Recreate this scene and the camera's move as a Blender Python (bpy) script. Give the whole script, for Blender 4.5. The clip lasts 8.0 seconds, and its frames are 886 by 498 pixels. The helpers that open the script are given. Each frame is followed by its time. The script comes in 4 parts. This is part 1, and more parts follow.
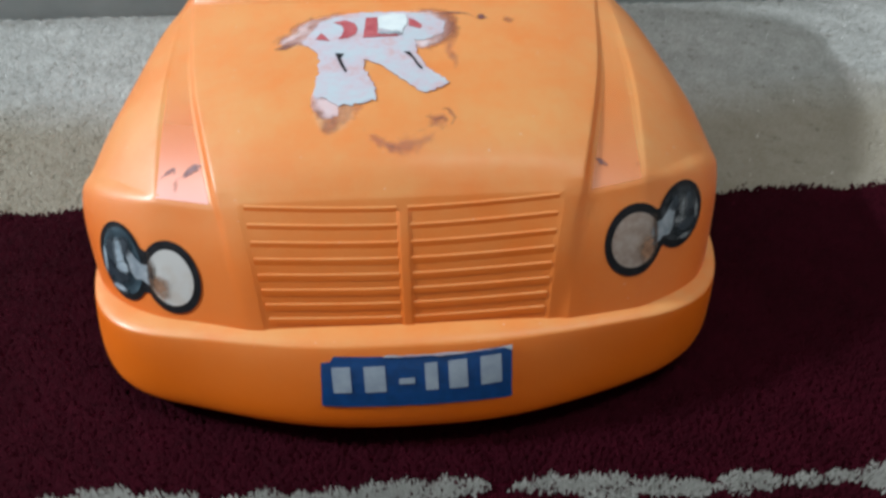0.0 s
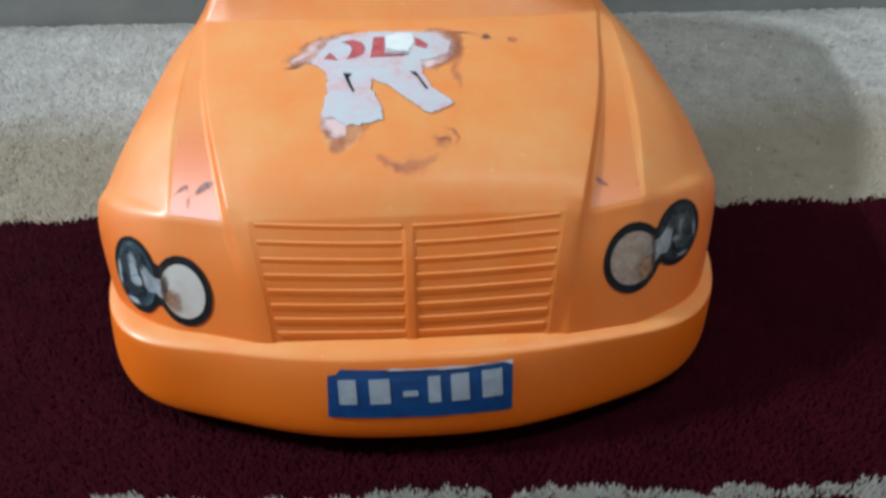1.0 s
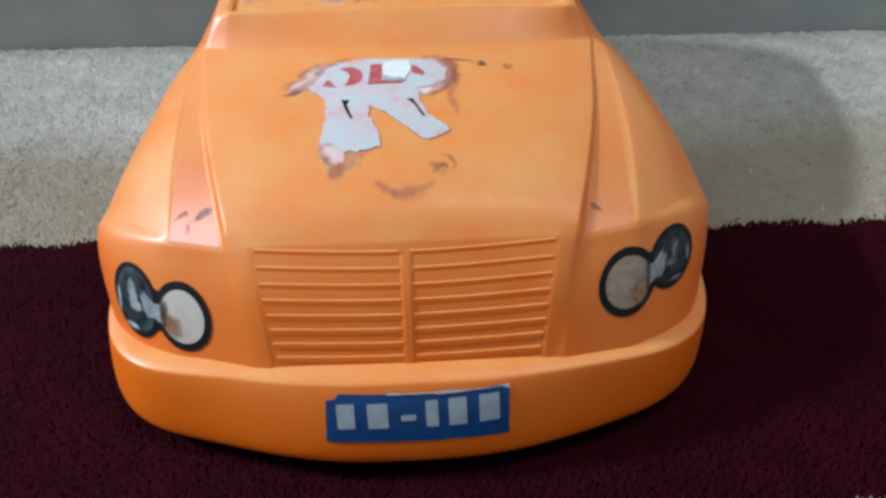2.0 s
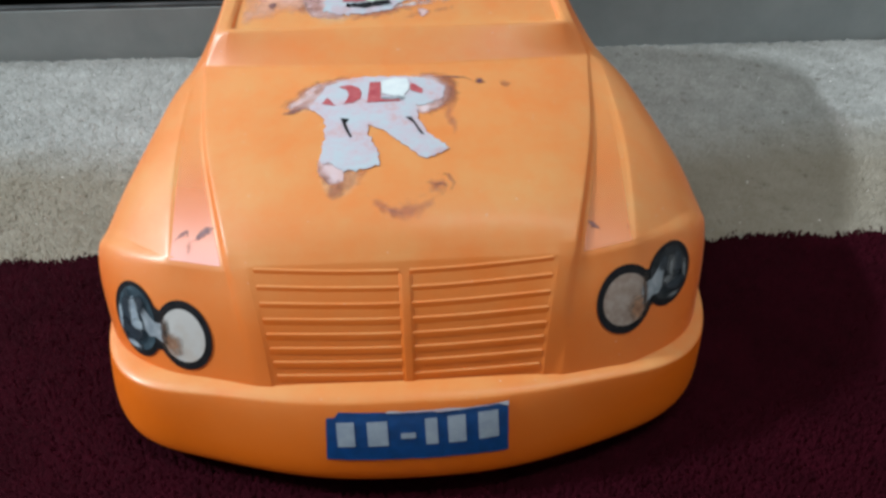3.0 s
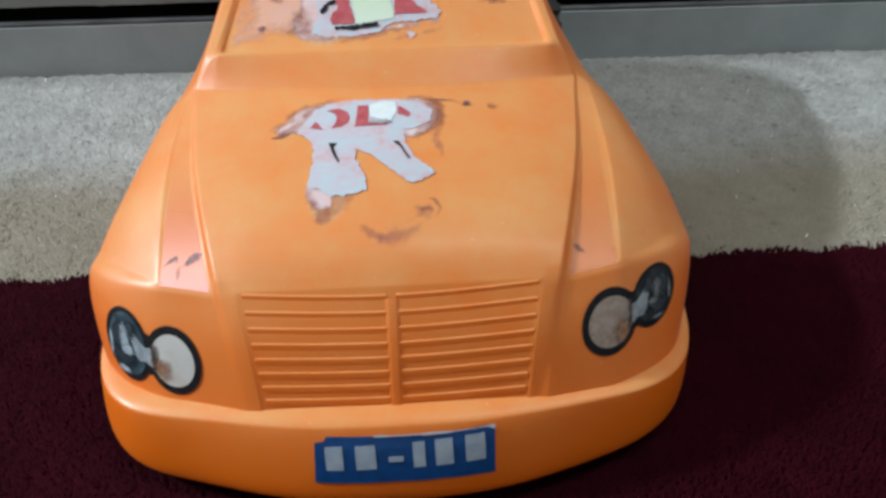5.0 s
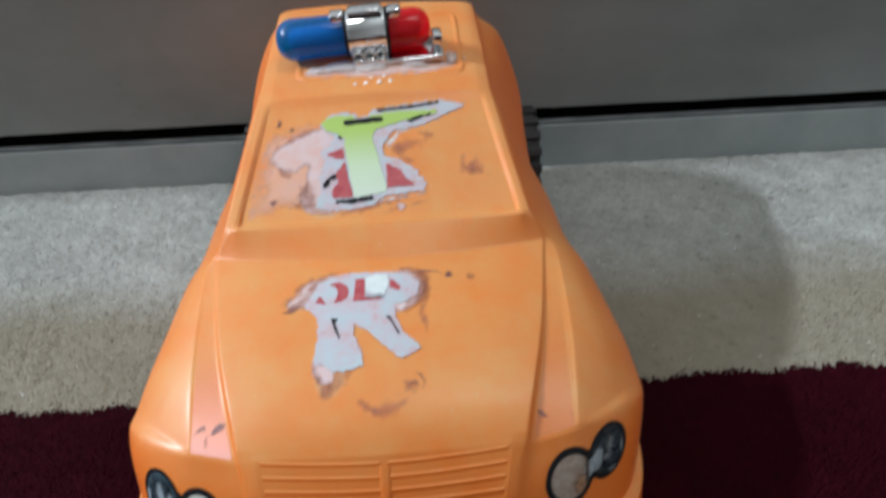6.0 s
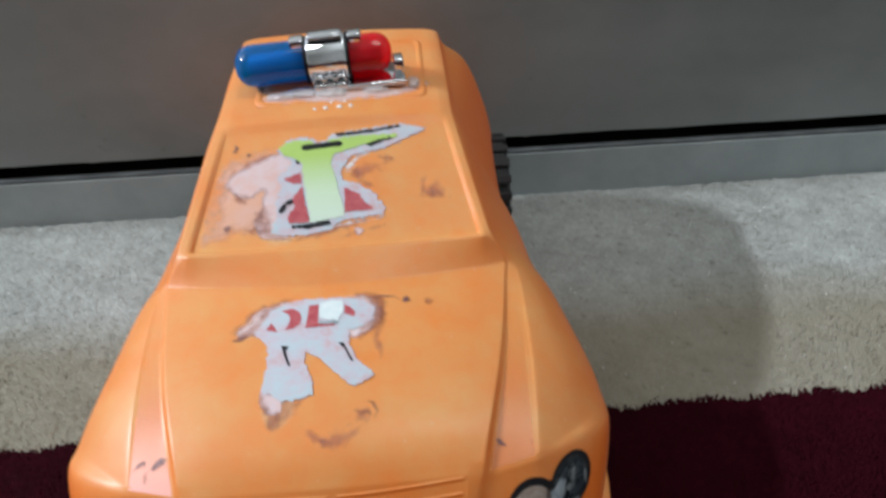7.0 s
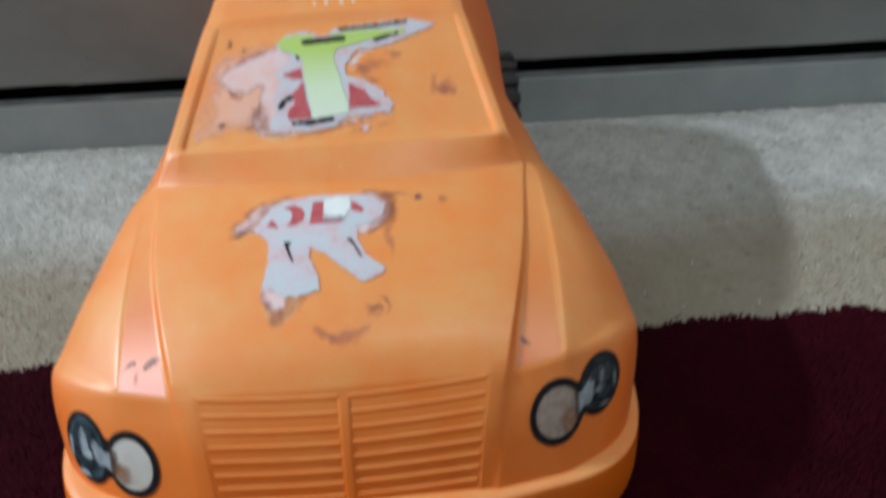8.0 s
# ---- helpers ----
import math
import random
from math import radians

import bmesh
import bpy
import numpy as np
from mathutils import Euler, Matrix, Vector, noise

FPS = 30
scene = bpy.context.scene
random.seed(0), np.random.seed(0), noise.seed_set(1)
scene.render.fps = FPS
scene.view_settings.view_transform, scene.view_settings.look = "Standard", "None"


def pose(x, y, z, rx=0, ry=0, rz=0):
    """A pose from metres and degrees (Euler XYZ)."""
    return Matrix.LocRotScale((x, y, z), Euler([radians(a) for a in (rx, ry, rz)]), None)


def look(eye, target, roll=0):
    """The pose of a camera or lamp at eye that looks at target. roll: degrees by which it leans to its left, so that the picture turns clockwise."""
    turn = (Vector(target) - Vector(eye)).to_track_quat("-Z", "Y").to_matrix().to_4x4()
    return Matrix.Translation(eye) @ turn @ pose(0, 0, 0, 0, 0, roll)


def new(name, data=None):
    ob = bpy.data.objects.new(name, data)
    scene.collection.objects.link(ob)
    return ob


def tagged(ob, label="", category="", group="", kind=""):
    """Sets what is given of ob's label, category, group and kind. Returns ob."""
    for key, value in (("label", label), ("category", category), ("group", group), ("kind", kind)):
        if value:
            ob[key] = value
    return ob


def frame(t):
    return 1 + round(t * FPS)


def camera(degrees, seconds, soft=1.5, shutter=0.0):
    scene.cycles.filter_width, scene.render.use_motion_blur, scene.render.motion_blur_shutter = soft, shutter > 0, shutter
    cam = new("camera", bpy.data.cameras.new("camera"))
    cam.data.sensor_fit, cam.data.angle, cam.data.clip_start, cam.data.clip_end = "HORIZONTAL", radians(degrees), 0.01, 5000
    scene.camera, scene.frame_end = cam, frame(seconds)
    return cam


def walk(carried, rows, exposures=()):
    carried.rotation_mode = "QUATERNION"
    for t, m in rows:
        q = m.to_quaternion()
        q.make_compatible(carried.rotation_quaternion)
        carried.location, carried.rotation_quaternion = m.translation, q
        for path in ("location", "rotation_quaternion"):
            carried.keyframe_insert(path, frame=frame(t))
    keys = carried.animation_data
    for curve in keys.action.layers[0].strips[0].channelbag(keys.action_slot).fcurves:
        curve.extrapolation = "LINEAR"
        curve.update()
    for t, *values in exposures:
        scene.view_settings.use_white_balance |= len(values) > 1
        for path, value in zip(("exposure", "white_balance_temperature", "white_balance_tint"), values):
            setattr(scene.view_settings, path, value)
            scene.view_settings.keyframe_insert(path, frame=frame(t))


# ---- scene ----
from mathutils.bvhtree import BVHTree

cam = camera(64.0, 8.0, soft=3.0, shutter=0.9)
PATH = [
    (0, (0.01245, -0.07553, 0.17929), (0.04126, 0.69366, -0.45909), -0.70),
    (0.5, (0.01422, -0.07604, 0.18068), (0.02828, 0.68491, -0.46797), -1.06),
    (1, (0.01313, -0.07675, 0.18782), (0.03361, 0.69028, -0.45347), -0.68),
    (1.5, (0.01377, -0.07644, 0.19169), (0.03904, 0.69746, -0.44110), -0.72),
    (1.7, (0.01270, -0.07717, 0.19097), (0.03971, 0.70168, -0.43566), -0.55),
    (3, (0.01280, -0.07537, 0.19630), (0.04189, 0.70809, -0.42446), -0.65),
    (3.5, (0.01336, -0.07493, 0.19871), (0.04531, 0.70895, -0.42139), -0.58),
    (4, (0.01418, -0.07479, 0.19909), (0.04217, 0.71163, -0.41797), -0.92),
    (5.3, (0.01978, -0.07306, 0.20758), (0.05106, 0.71199, -0.41106), -0.94),
    (5.5, (0.02309, -0.07545, 0.22389), (0.04511, 0.70866, -0.39634), -1.71),
    (5.8, (0.02454, -0.07542, 0.25034), (0.03878, 0.72220, -0.35265), -2.75),
    (6, (0.02778, -0.07408, 0.27238), (0.04693, 0.73011, -0.32167), -2.39),
    (6.5, (0.03140, -0.07526, 0.27722), (0.05086, 0.75480, -0.28012), -2.81),
    (7, (0.04172, -0.07125, 0.26111), (0.07611, 0.76416, -0.28744), -2.50),
    (7.5, (0.03553, -0.07190, 0.24808), (0.08530, 0.76096, -0.30316), -1.99),
    (8, (0.03076, -0.06843, 0.22456), (0.07788, 0.74373, -0.35698), -1.87),
]
walk(cam, [(t, look(eye, target, roll)) for t, eye, target, roll in PATH], [(0, -0.29), (1.5, -0.29), (3.5, -0.34), (5.5, -0.35), (6.0, -0.44), (6.5, -0.40), (7.0, -0.37), (8, -0.48)])

# ---- world and lights ----
world = bpy.data.worlds.new("world")
scene.world = world
world.use_nodes = True
world.node_tree.nodes["Background"].inputs[0].default_value = (0.8, 0.88, 1.0, 1)
world.node_tree.nodes["Background"].inputs[1].default_value = 0.03


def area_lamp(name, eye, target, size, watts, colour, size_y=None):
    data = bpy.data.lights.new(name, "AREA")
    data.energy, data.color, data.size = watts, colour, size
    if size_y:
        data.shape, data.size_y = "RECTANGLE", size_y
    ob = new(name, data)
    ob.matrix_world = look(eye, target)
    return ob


CAR_AT, CAR_YAW = (0.0075, 0.05, 0.0), 0.6
area_lamp("wall_lamp", (-3.20, 0.46, 2.36), (0.05, 0.28, 0.0), 0.55, 260, (0.84, 0.93, 1.0), 0.08)
# unseen fill lamp, added overhead to lift the sides turned from the wall lamp
area_lamp("overhead_fill", (0.95, -0.02, 2.62), (0.95, -0.021, 0.0), 1.8, 35, (0.95, 0.99, 0.98), 0.14)


# ---- material helpers ----
def material(name, colour, rough=0.5, metal=0.0, coat=0.0):
    m = bpy.data.materials.new(name)
    m.use_nodes = True
    b = m.node_tree.nodes["Principled BSDF"]
    b.inputs["Base Color"].default_value = (*colour, 1)
    b.inputs["Roughness"].default_value = rough
    b.inputs["Metallic"].default_value = metal
    b.inputs["Coat Weight"].default_value = coat
    return m


def node(m, kind, **values):
    n = m.node_tree.nodes.new(kind)
    for key, value in values.items():
        n.inputs[key.replace("_", " ")].default_value = value
    return n


def link(m, a, b):
    m.node_tree.links.new(a, b)


def bsdf(m):
    return m.node_tree.nodes["Principled BSDF"]


def noise_of(m, scale, detail=4.0, rough=0.6, coords=None):
    n = node(m, "ShaderNodeTexNoise", Scale=scale, Detail=detail, Roughness=rough)
    if coords is None:
        coords = node(m, "ShaderNodeTexCoord").outputs["Object"]
    link(m, coords, n.inputs["Vector"])
    return n


def ramp(m, source, stops):
    r = m.node_tree.nodes.new("ShaderNodeValToRGB")
    while len(r.color_ramp.elements) < len(stops):
        r.color_ramp.elements.new(0.5)
    for e, (at, c) in zip(r.color_ramp.elements, stops):
        e.position, e.color = at, (*c, 1) if len(c) == 3 else c
    link(m, source, r.inputs["Fac"])
    return r.outputs["Color"]


def mixed(m, fac, a, b, how="MIX"):
    n = m.node_tree.nodes.new("ShaderNodeMix")
    n.data_type, n.blend_type = "RGBA", how
    for socket, value in ((n.inputs["Factor"], fac), (n.inputs["A"], a), (n.inputs["B"], b)):
        if isinstance(value, tuple):
            socket.default_value = (*value, 1)
        elif isinstance(value, float):
            socket.default_value = value
        else:
            link(m, value, socket)
    return n.outputs["Result"]


def maths(m, how, a, b=0.0, clamp=False):
    n = m.node_tree.nodes.new("ShaderNodeMath")
    n.operation, n.use_clamp = how, clamp
    for socket, value in zip(n.inputs, (a, b)):
        if isinstance(value, (int, float)):
            socket.default_value = value
        else:
            link(m, value, socket)
    return n.outputs[0]


def bump(m, height, strength, distance):
    n = node(m, "ShaderNodeBump", Strength=strength, Distance=distance)
    link(m, height, n.inputs["Height"])
    link(m, n.outputs["Normal"], bsdf(m).inputs["Normal"])


def spot(m, coords, centre, size, turn=0.0):
    """1 in the middle of an ellipse on the body, 0 at its rim and beyond."""
    p = node(m, "ShaderNodeMapping")
    p.vector_type = "TEXTURE"
    p.inputs["Location"].default_value = centre
    p.inputs["Rotation"].default_value = (0, 0, radians(turn))
    p.inputs["Scale"].default_value = size
    link(m, coords, p.inputs["Vector"])
    n = m.node_tree.nodes.new("ShaderNodeVectorMath")
    n.operation = "LENGTH"
    link(m, p.outputs["Vector"], n.inputs[0])
    return maths(m, "SUBTRACT", 1.0, n.outputs["Value"], True)


# ---- materials ----
ORANGE = (0.86, 0.21, 0.016)


def orange_plastic(name, worn):
    m = material(name, ORANGE, 0.36, 0.0, 0.18)
    b = bsdf(m)
    b.inputs["Coat Roughness"].default_value = 0.25
    b.inputs["Specular IOR Level"].default_value = 0.38
    coords = node(m, "ShaderNodeTexCoord").outputs["Object"]
    wide = noise_of(m, 22, 3, 0.5, coords).outputs["Fac"]
    fine = noise_of(m, 900, 3, 0.6, coords).outputs["Fac"]
    colour = mixed(m, ramp(m, wide, [(0.35, (0, 0, 0)), (0.7, (1, 1, 1))]), (0.77, 0.146, 0.002), (0.81, 0.160, 0.004))
    if worn:
        # a dull pale sheen at shallow angles
        b.inputs["Sheen Weight"].default_value = 0.10
        b.inputs["Sheen Roughness"].default_value = 0.45
        b.inputs["Sheen Tint"].default_value = (1.0, 0.90, 0.80, 1)
        ragged = noise_of(m, 130, 5, 0.65, coords).outputs["Fac"]

        def patch(spots, lo, hi, amount):
            total = None
            for s in spots:
                one = spot(m, coords, *s)
                total = one if total is None else maths(m, "MAXIMUM", total, one)
            mask = maths(m, "MULTIPLY", maths(m, "MINIMUM", maths(m, "MULTIPLY", total, 2.2), 1.0), ragged)
            return maths(m, "MULTIPLY", ramp(m, mask, [(lo, (0, 0, 0)), (hi, (1, 1, 1))]), amount)

        pale = patch([((-0.034, 0.174, 0.12), (0.022, 0.015, 0.05), 12), ((-0.024, 0.150, 0.11), (0.016, 0.013, 0.05), 0),
                      ((-0.019, 0.062, 0.08), (0.008, 0.010, 0.03), 0),
                      ((0.013, 0.102, 0.09), (0.009, 0.011, 0.03), 0), ((-0.030, 0.101, 0.09), (0.012, 0.009, 0.03), 35)], 0.26, 0.5, 0.7)
        colour = mixed(m, pale, colour, (0.68, 0.33, 0.20))
    # pale haze of light from overhead, put into the colour of up-facing faces
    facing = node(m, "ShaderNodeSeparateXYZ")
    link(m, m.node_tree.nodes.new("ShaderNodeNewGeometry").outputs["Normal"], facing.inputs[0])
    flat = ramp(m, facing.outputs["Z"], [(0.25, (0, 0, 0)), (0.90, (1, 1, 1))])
    top_haze = maths(m, "MULTIPLY", flat, maths(m, "MULTIPLY", noise_of(m, 45, 6, 0.7, coords).outputs["Fac"], 0.67))
    colour = mixed(m, top_haze, colour, (0.60, 0.52, 0.22))
    # tiny pale specks of dust on the same faces
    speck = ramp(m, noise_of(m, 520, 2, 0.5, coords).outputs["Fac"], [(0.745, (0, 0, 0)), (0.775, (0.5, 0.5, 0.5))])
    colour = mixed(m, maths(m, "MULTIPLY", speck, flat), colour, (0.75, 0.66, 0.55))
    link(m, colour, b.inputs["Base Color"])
    link(m, ramp(m, wide, [(0.3, (0.44, 0.44, 0.44)), (0.75, (0.55, 0.55, 0.55))]), b.inputs["Roughness"])
    bump(m, maths(m, "ADD", fine, maths(m, "MULTIPLY", wide, 3.0)), 0.12, 0.0004)
    # thin moulding: some light passes through the wall
    through_wall = node(m, "ShaderNodeBsdfTranslucent")
    through_wall.inputs["Color"].default_value = (0.95, 0.21, 0.01, 1)
    mix = node(m, "ShaderNodeMixShader", Fac=0.22)
    link(m, b.outputs["BSDF"], mix.inputs[1])
    link(m, through_wall.outputs["BSDF"], mix.inputs[2])
    link(m, mix.outputs["Shader"], m.node_tree.nodes["Material Output"].inputs["Surface"])
    return m


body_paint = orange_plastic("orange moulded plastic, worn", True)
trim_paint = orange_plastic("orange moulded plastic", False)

paper = material("torn white sticker paper", (0.75, 0.76, 0.8), 0.33)
n_ = noise_of(paper, 130, 6, 0.75).outputs["Fac"]
link(paper, ramp(paper, n_, [(0.34, (0.44, 0.29, 0.29)), (0.46, (0.42, 0.37, 0.43)), (0.60, (0.37, 0.43, 0.48))]), bsdf(paper).inputs["Base Color"])
bump(paper, n_, 0.2, 0.0003)


# pale and glossy: part of the lamp's glare is put into the colour
glare_paper = material("glossy pale sticker face with glare", (0.55, 0.60, 0.62), 0.12)
link(glare_paper, ramp(glare_paper, noise_of(glare_paper, 300, 3).outputs["Fac"], [(0.35, (0.50, 0.56, 0.59)), (0.65, (0.56, 0.61, 0.62))]), bsdf(glare_paper).inputs["Base Color"])


def stain_material(name, a, b, strength, scale, lo=0.44):
    """Patchy see-through residue that thins out towards its rim."""
    m = material(name, a, 0.5)
    n = noise_of(m, scale, 5, 0.7).outputs["Fac"]
    fade = m.node_tree.nodes.new("ShaderNodeAttribute")
    fade.attribute_name = "fade"
    link(m, ramp(m, noise_of(m, scale * 2.3, 3).outputs["Fac"], [(0.35, a), (0.65, b)]), bsdf(m).inputs["Base Color"])
    mask = maths(m, "ADD", n, maths(m, "MULTIPLY", maths(m, "SUBTRACT", fade.outputs["Fac"], 0.5), 0.42))
    s = strength
    link(m, ramp(m, mask, [(lo, (0, 0, 0)), (lo + 0.28, (s, s, s))]), bsdf(m).inputs["Alpha"])
    return m


brown_stain = stain_material("brown glue dirt", (0.24, 0.07, 0.040), (0.38, 0.135, 0.080), 0.52, 170)
faint_stain = stain_material("faint brown dirt", (0.34, 0.10, 0.065), (0.45, 0.16, 0.11), 0.42, 190, 0.46)
dark_stain = stain_material("purple-black dirt", (0.09, 0.035, 0.045), (0.22, 0.09, 0.095), 0.9, 330, 0.42)
residue = stain_material("pinkish glue residue", (0.58, 0.37, 0.34), (0.56, 0.44, 0.47), 0.9, 60, 0.24)

# pale salmon, patchy and see-through
rubbed = stain_material("pale salmon film", (0.66, 0.34, 0.22), (0.62, 0.36, 0.29), 0.8, 40, 0.32)
dirty_residue = stain_material("dirty glue residue", (0.56, 0.37, 0.35), (0.62, 0.52, 0.55), 0.85, 170, 0.30)

green = material("lime green print", (0.45, 0.62, 0.06), 0.3)
c_ = node(green, "ShaderNodeTexCoord").outputs["Object"]
s_ = node(green, "ShaderNodeSeparateXYZ")
link(green, c_, s_.inputs[0])
f_ = maths(green, "ADD", maths(green, "MULTIPLY", s_.outputs["Y"], 1 / 0.045), -0.146 / 0.045)
link(green, ramp(green, f_, [(0.0, (0.48, 0.55, 0.49)), (0.45, (0.43, 0.53, 0.38)), (0.85, (0.31, 0.44, 0.11))]), bsdf(green).inputs["Base Color"])


def print_ink(name, a, b, rough=0.3):
    m = material(name, a, rough)
    link(m, ramp(m, noise_of(m, 300, 4).outputs["Fac"], [(0.35, a), (0.7, b)]), bsdf(m).inputs["Base Color"])
    return m


red = print_ink("red print", (0.30, 0.035, 0.05), (0.40, 0.09, 0.10))
black = print_ink("black print", (0.006, 0.0065, 0.008), (0.014, 0.014, 0.017), 0.5)
plate_blue = print_ink("blue plate sticker", (0.002, 0.035, 0.13), (0.003, 0.055, 0.20), 0.3)
plate_white = print_ink("white plate print", (0.22, 0.27, 0.34), (0.29, 0.34, 0.40))
lens_dark = print_ink("blue-grey printed lamp", (0.02, 0.035, 0.05), (0.10, 0.15, 0.19), 0.2)
link(lens_dark, ramp(lens_dark, noise_of(lens_dark, 90, 2).outputs["Fac"], [(0.42, (0.030, 0.048, 0.062)), (0.55, (0.055, 0.085, 0.105)), (0.68, (0.11, 0.15, 0.18))]), bsdf(lens_dark).inputs["Base Color"])
lens_pale = print_ink("pale printed lamp", (0.5, 0.46, 0.42), (0.55, 0.52, 0.5), 0.2)
link(lens_pale, ramp(lens_pale, noise_of(lens_pale, 75, 3).outputs["Fac"], [(0.30, (0.40, 0.28, 0.20)), (0.45, (0.40, 0.35, 0.31)), (0.60, (0.43, 0.42, 0.41))]), bsdf(lens_pale).inputs["Base Color"])
lens_night = print_ink("charcoal printed lamp", (0.012, 0.014, 0.017), (0.035, 0.039, 0.044), 0.2)
lens_tan = print_ink("tan printed lamp", (0.22, 0.16, 0.13), (0.32, 0.27, 0.24), 0.3)
lens_grey = print_ink("grey printed bridge", (0.17, 0.20, 0.23), (0.30, 0.33, 0.36), 0.35)

for ink in (black, lens_dark, lens_night, lens_grey, lens_tan, lens_pale):
    bsdf(ink).inputs["Specular IOR Level"].default_value = 0.12

rubber = material("black rubber", (0.022, 0.023, 0.026), 0.75)
bump(rubber, noise_of(rubber, 700, 3).outputs["Fac"], 0.4, 0.0003)
dark_plastic = material("dark grey plastic", (0.03, 0.03, 0.032), 0.6)
chrome = material("chromed plastic", (0.76, 0.79, 0.83), 0.08, 1.0)
bump(chrome, noise_of(chrome, 160, 2).outputs["Fac"], 0.25, 0.0006)


def tinted(name, colour, glow):
    """Thin coloured plastic: glossy outside, half clear, with light passing through its wall."""
    m = material(name, colour, 0.12, 0.0, 1.0)
    b = bsdf(m)
    b.inputs["Coat Roughness"].default_value = 0.05
    bump(m, noise_of(m, 120, 2).outputs["Fac"], 0.12, 0.0005)
    wall_light = node(m, "ShaderNodeBsdfTranslucent")
    wall_light.inputs["Color"].default_value = (*glow, 1)
    mix = node(m, "ShaderNodeMixShader", Fac=0.35)
    link(m, b.outputs["BSDF"], mix.inputs[1])
    link(m, wall_light.outputs["BSDF"], mix.inputs[2])
    see = node(m, "ShaderNodeBsdfTransparent")
    see.inputs["Color"].default_value = (*glow, 1)
    clear_mix = node(m, "ShaderNodeMixShader", Fac=0.5)
    link(m, mix.outputs["Shader"], clear_mix.inputs[1])
    link(m, see.outputs["BSDF"], clear_mix.inputs[2])
    link(m, clear_mix.outputs["Shader"], m.node_tree.nodes["Material Output"].inputs["Surface"])
    return m


blue_lens = tinted("translucent blue plastic", (0.0, 0.045, 0.16), (0.02, 0.50, 0.98))
red_lens = tinted("translucent red plastic", (0.50, 0.006, 0.018), (1.0, 0.08, 0.12))
inner_grey = material("pale lamp core", (0.6, 0.6, 0.62), 0.4)
glue = material("clear hot glue", (0.80, 0.79, 0.80), 0.12, 0.0, 1.0)
bump(glue, noise_of(glue, 260, 3).outputs["Fac"], 0.7, 0.0012)
clear = node(glue, "ShaderNodeBsdfTransparent")
clear.inputs["Color"].default_value = (0.96, 0.93, 0.92, 1)
mix_ = node(glue, "ShaderNodeMixShader", Fac=0.42)
link(glue, clear.outputs["BSDF"], mix_.inputs[1])
link(glue, bsdf(glue).outputs["BSDF"], mix_.inputs[2])
link(glue, mix_.outputs["Shader"], glue.node_tree.nodes["Material Output"].inputs["Surface"])
glint_white = material("milky white glint", (0.80, 0.76, 0.74), 0.10, 0.0, 1.0)


def pile_yarn(name, stops, sheen):
    m = material(name, stops[0], 0.8)
    bsdf(m).inputs["Specular IOR Level"].default_value = 0.03
    g = m.node_tree.nodes.new("ShaderNodeNewGeometry")
    patch = noise_of(m, 60, 5, 0.7).outputs["Fac"]
    blotch = noise_of(m, 9, 4, 0.6).outputs["Fac"]
    f = maths(m, "ADD", maths(m, "MULTIPLY", g.outputs["Random Per Island"], 0.28), maths(m, "ADD", maths(m, "MULTIPLY", maths(m, "SUBTRACT", patch, 0.34), 1.0), maths(m, "MULTIPLY", maths(m, "SUBTRACT", blotch, 0.5), 0.9)), True)
    colour = ramp(m, f, [(0.0, stops[0]), (0.5, stops[1]), (1.0, stops[2])])
    if sheen == 0.1:
        # the front half of the cream band is browner and more trodden
        xyz = node(m, "ShaderNodeSeparateXYZ")
        link(m, node(m, "ShaderNodeTexCoord").outputs["Object"], xyz.inputs[0])
        edge = maths(m, "ADD", xyz.outputs["Y"], maths(m, "MULTIPLY", maths(m, "SUBTRACT", blotch, 0.5), 0.05))
        trodden = ramp(m, maths(m, "MULTIPLY", edge, 2.0), [(0.47, (0.68, 0.68, 0.68)), (0.57, (0, 0, 0))])
        colour = mixed(m, trodden, colour, (0.190, 0.157, 0.104))
    # stray dark fibres and a few glinting ones
    combed = node(m, "ShaderNodeMapping")
    combed.vector_type = "TEXTURE"
    combed.inputs["Rotation"].default_value = (0, 0, radians(-24))
    combed.inputs["Scale"].default_value = (1.6, 1.0, 1.0)
    link(m, node(m, "ShaderNodeTexCoord").outputs["Object"], combed.inputs["Vector"])
    fleck = ramp(m, noise_of(m, 170, 3, 0.65, combed.outputs["Vector"]).outputs["Fac"], [(0.60, (0, 0, 0)), (0.72, (0.60, 0.60, 0.60))])
    colour = mixed(m, fleck, colour, stops[3])
    link(m, colour, bsdf(m).inputs["Base Color"])
    bsdf(m).inputs["Sheen Weight"].default_value = sheen
    bsdf(m).inputs["Sheen Roughness"].default_value = 0.4
    return m


glitter = material("glinting synthetic fibre", (0.85, 0.85, 0.85), 0.4, 1.0)
cream_yarn = pile_yarn("cream pile", [(0.220, 0.226, 0.214), (0.345, 0.352, 0.340), (0.490, 0.503, 0.495), (0.075, 0.062, 0.045)], 0.1)
maroon_yarn = pile_yarn("maroon pile", [(0.0140, 0.0010, 0.0029), (0.024, 0.0017, 0.0050), (0.039, 0.0027, 0.0082), (0.009, 0.0008, 0.0022)], 0.0)
line_yarn = pile_yarn("cream line yarn", [(0.13, 0.13, 0.12), (0.21, 0.21, 0.195), (0.32, 0.32, 0.30), (0.06, 0.03, 0.03)], 0.05)
backing = material("rug backing", (0.16, 0.12, 0.10), 0.95)
bsdf(backing).inputs["Specular IOR Level"].default_value = 0.02
s_ = node(backing, "ShaderNodeSeparateXYZ")
link(backing, node(backing, "ShaderNodeTexCoord").outputs["Object"], s_.inputs[0])
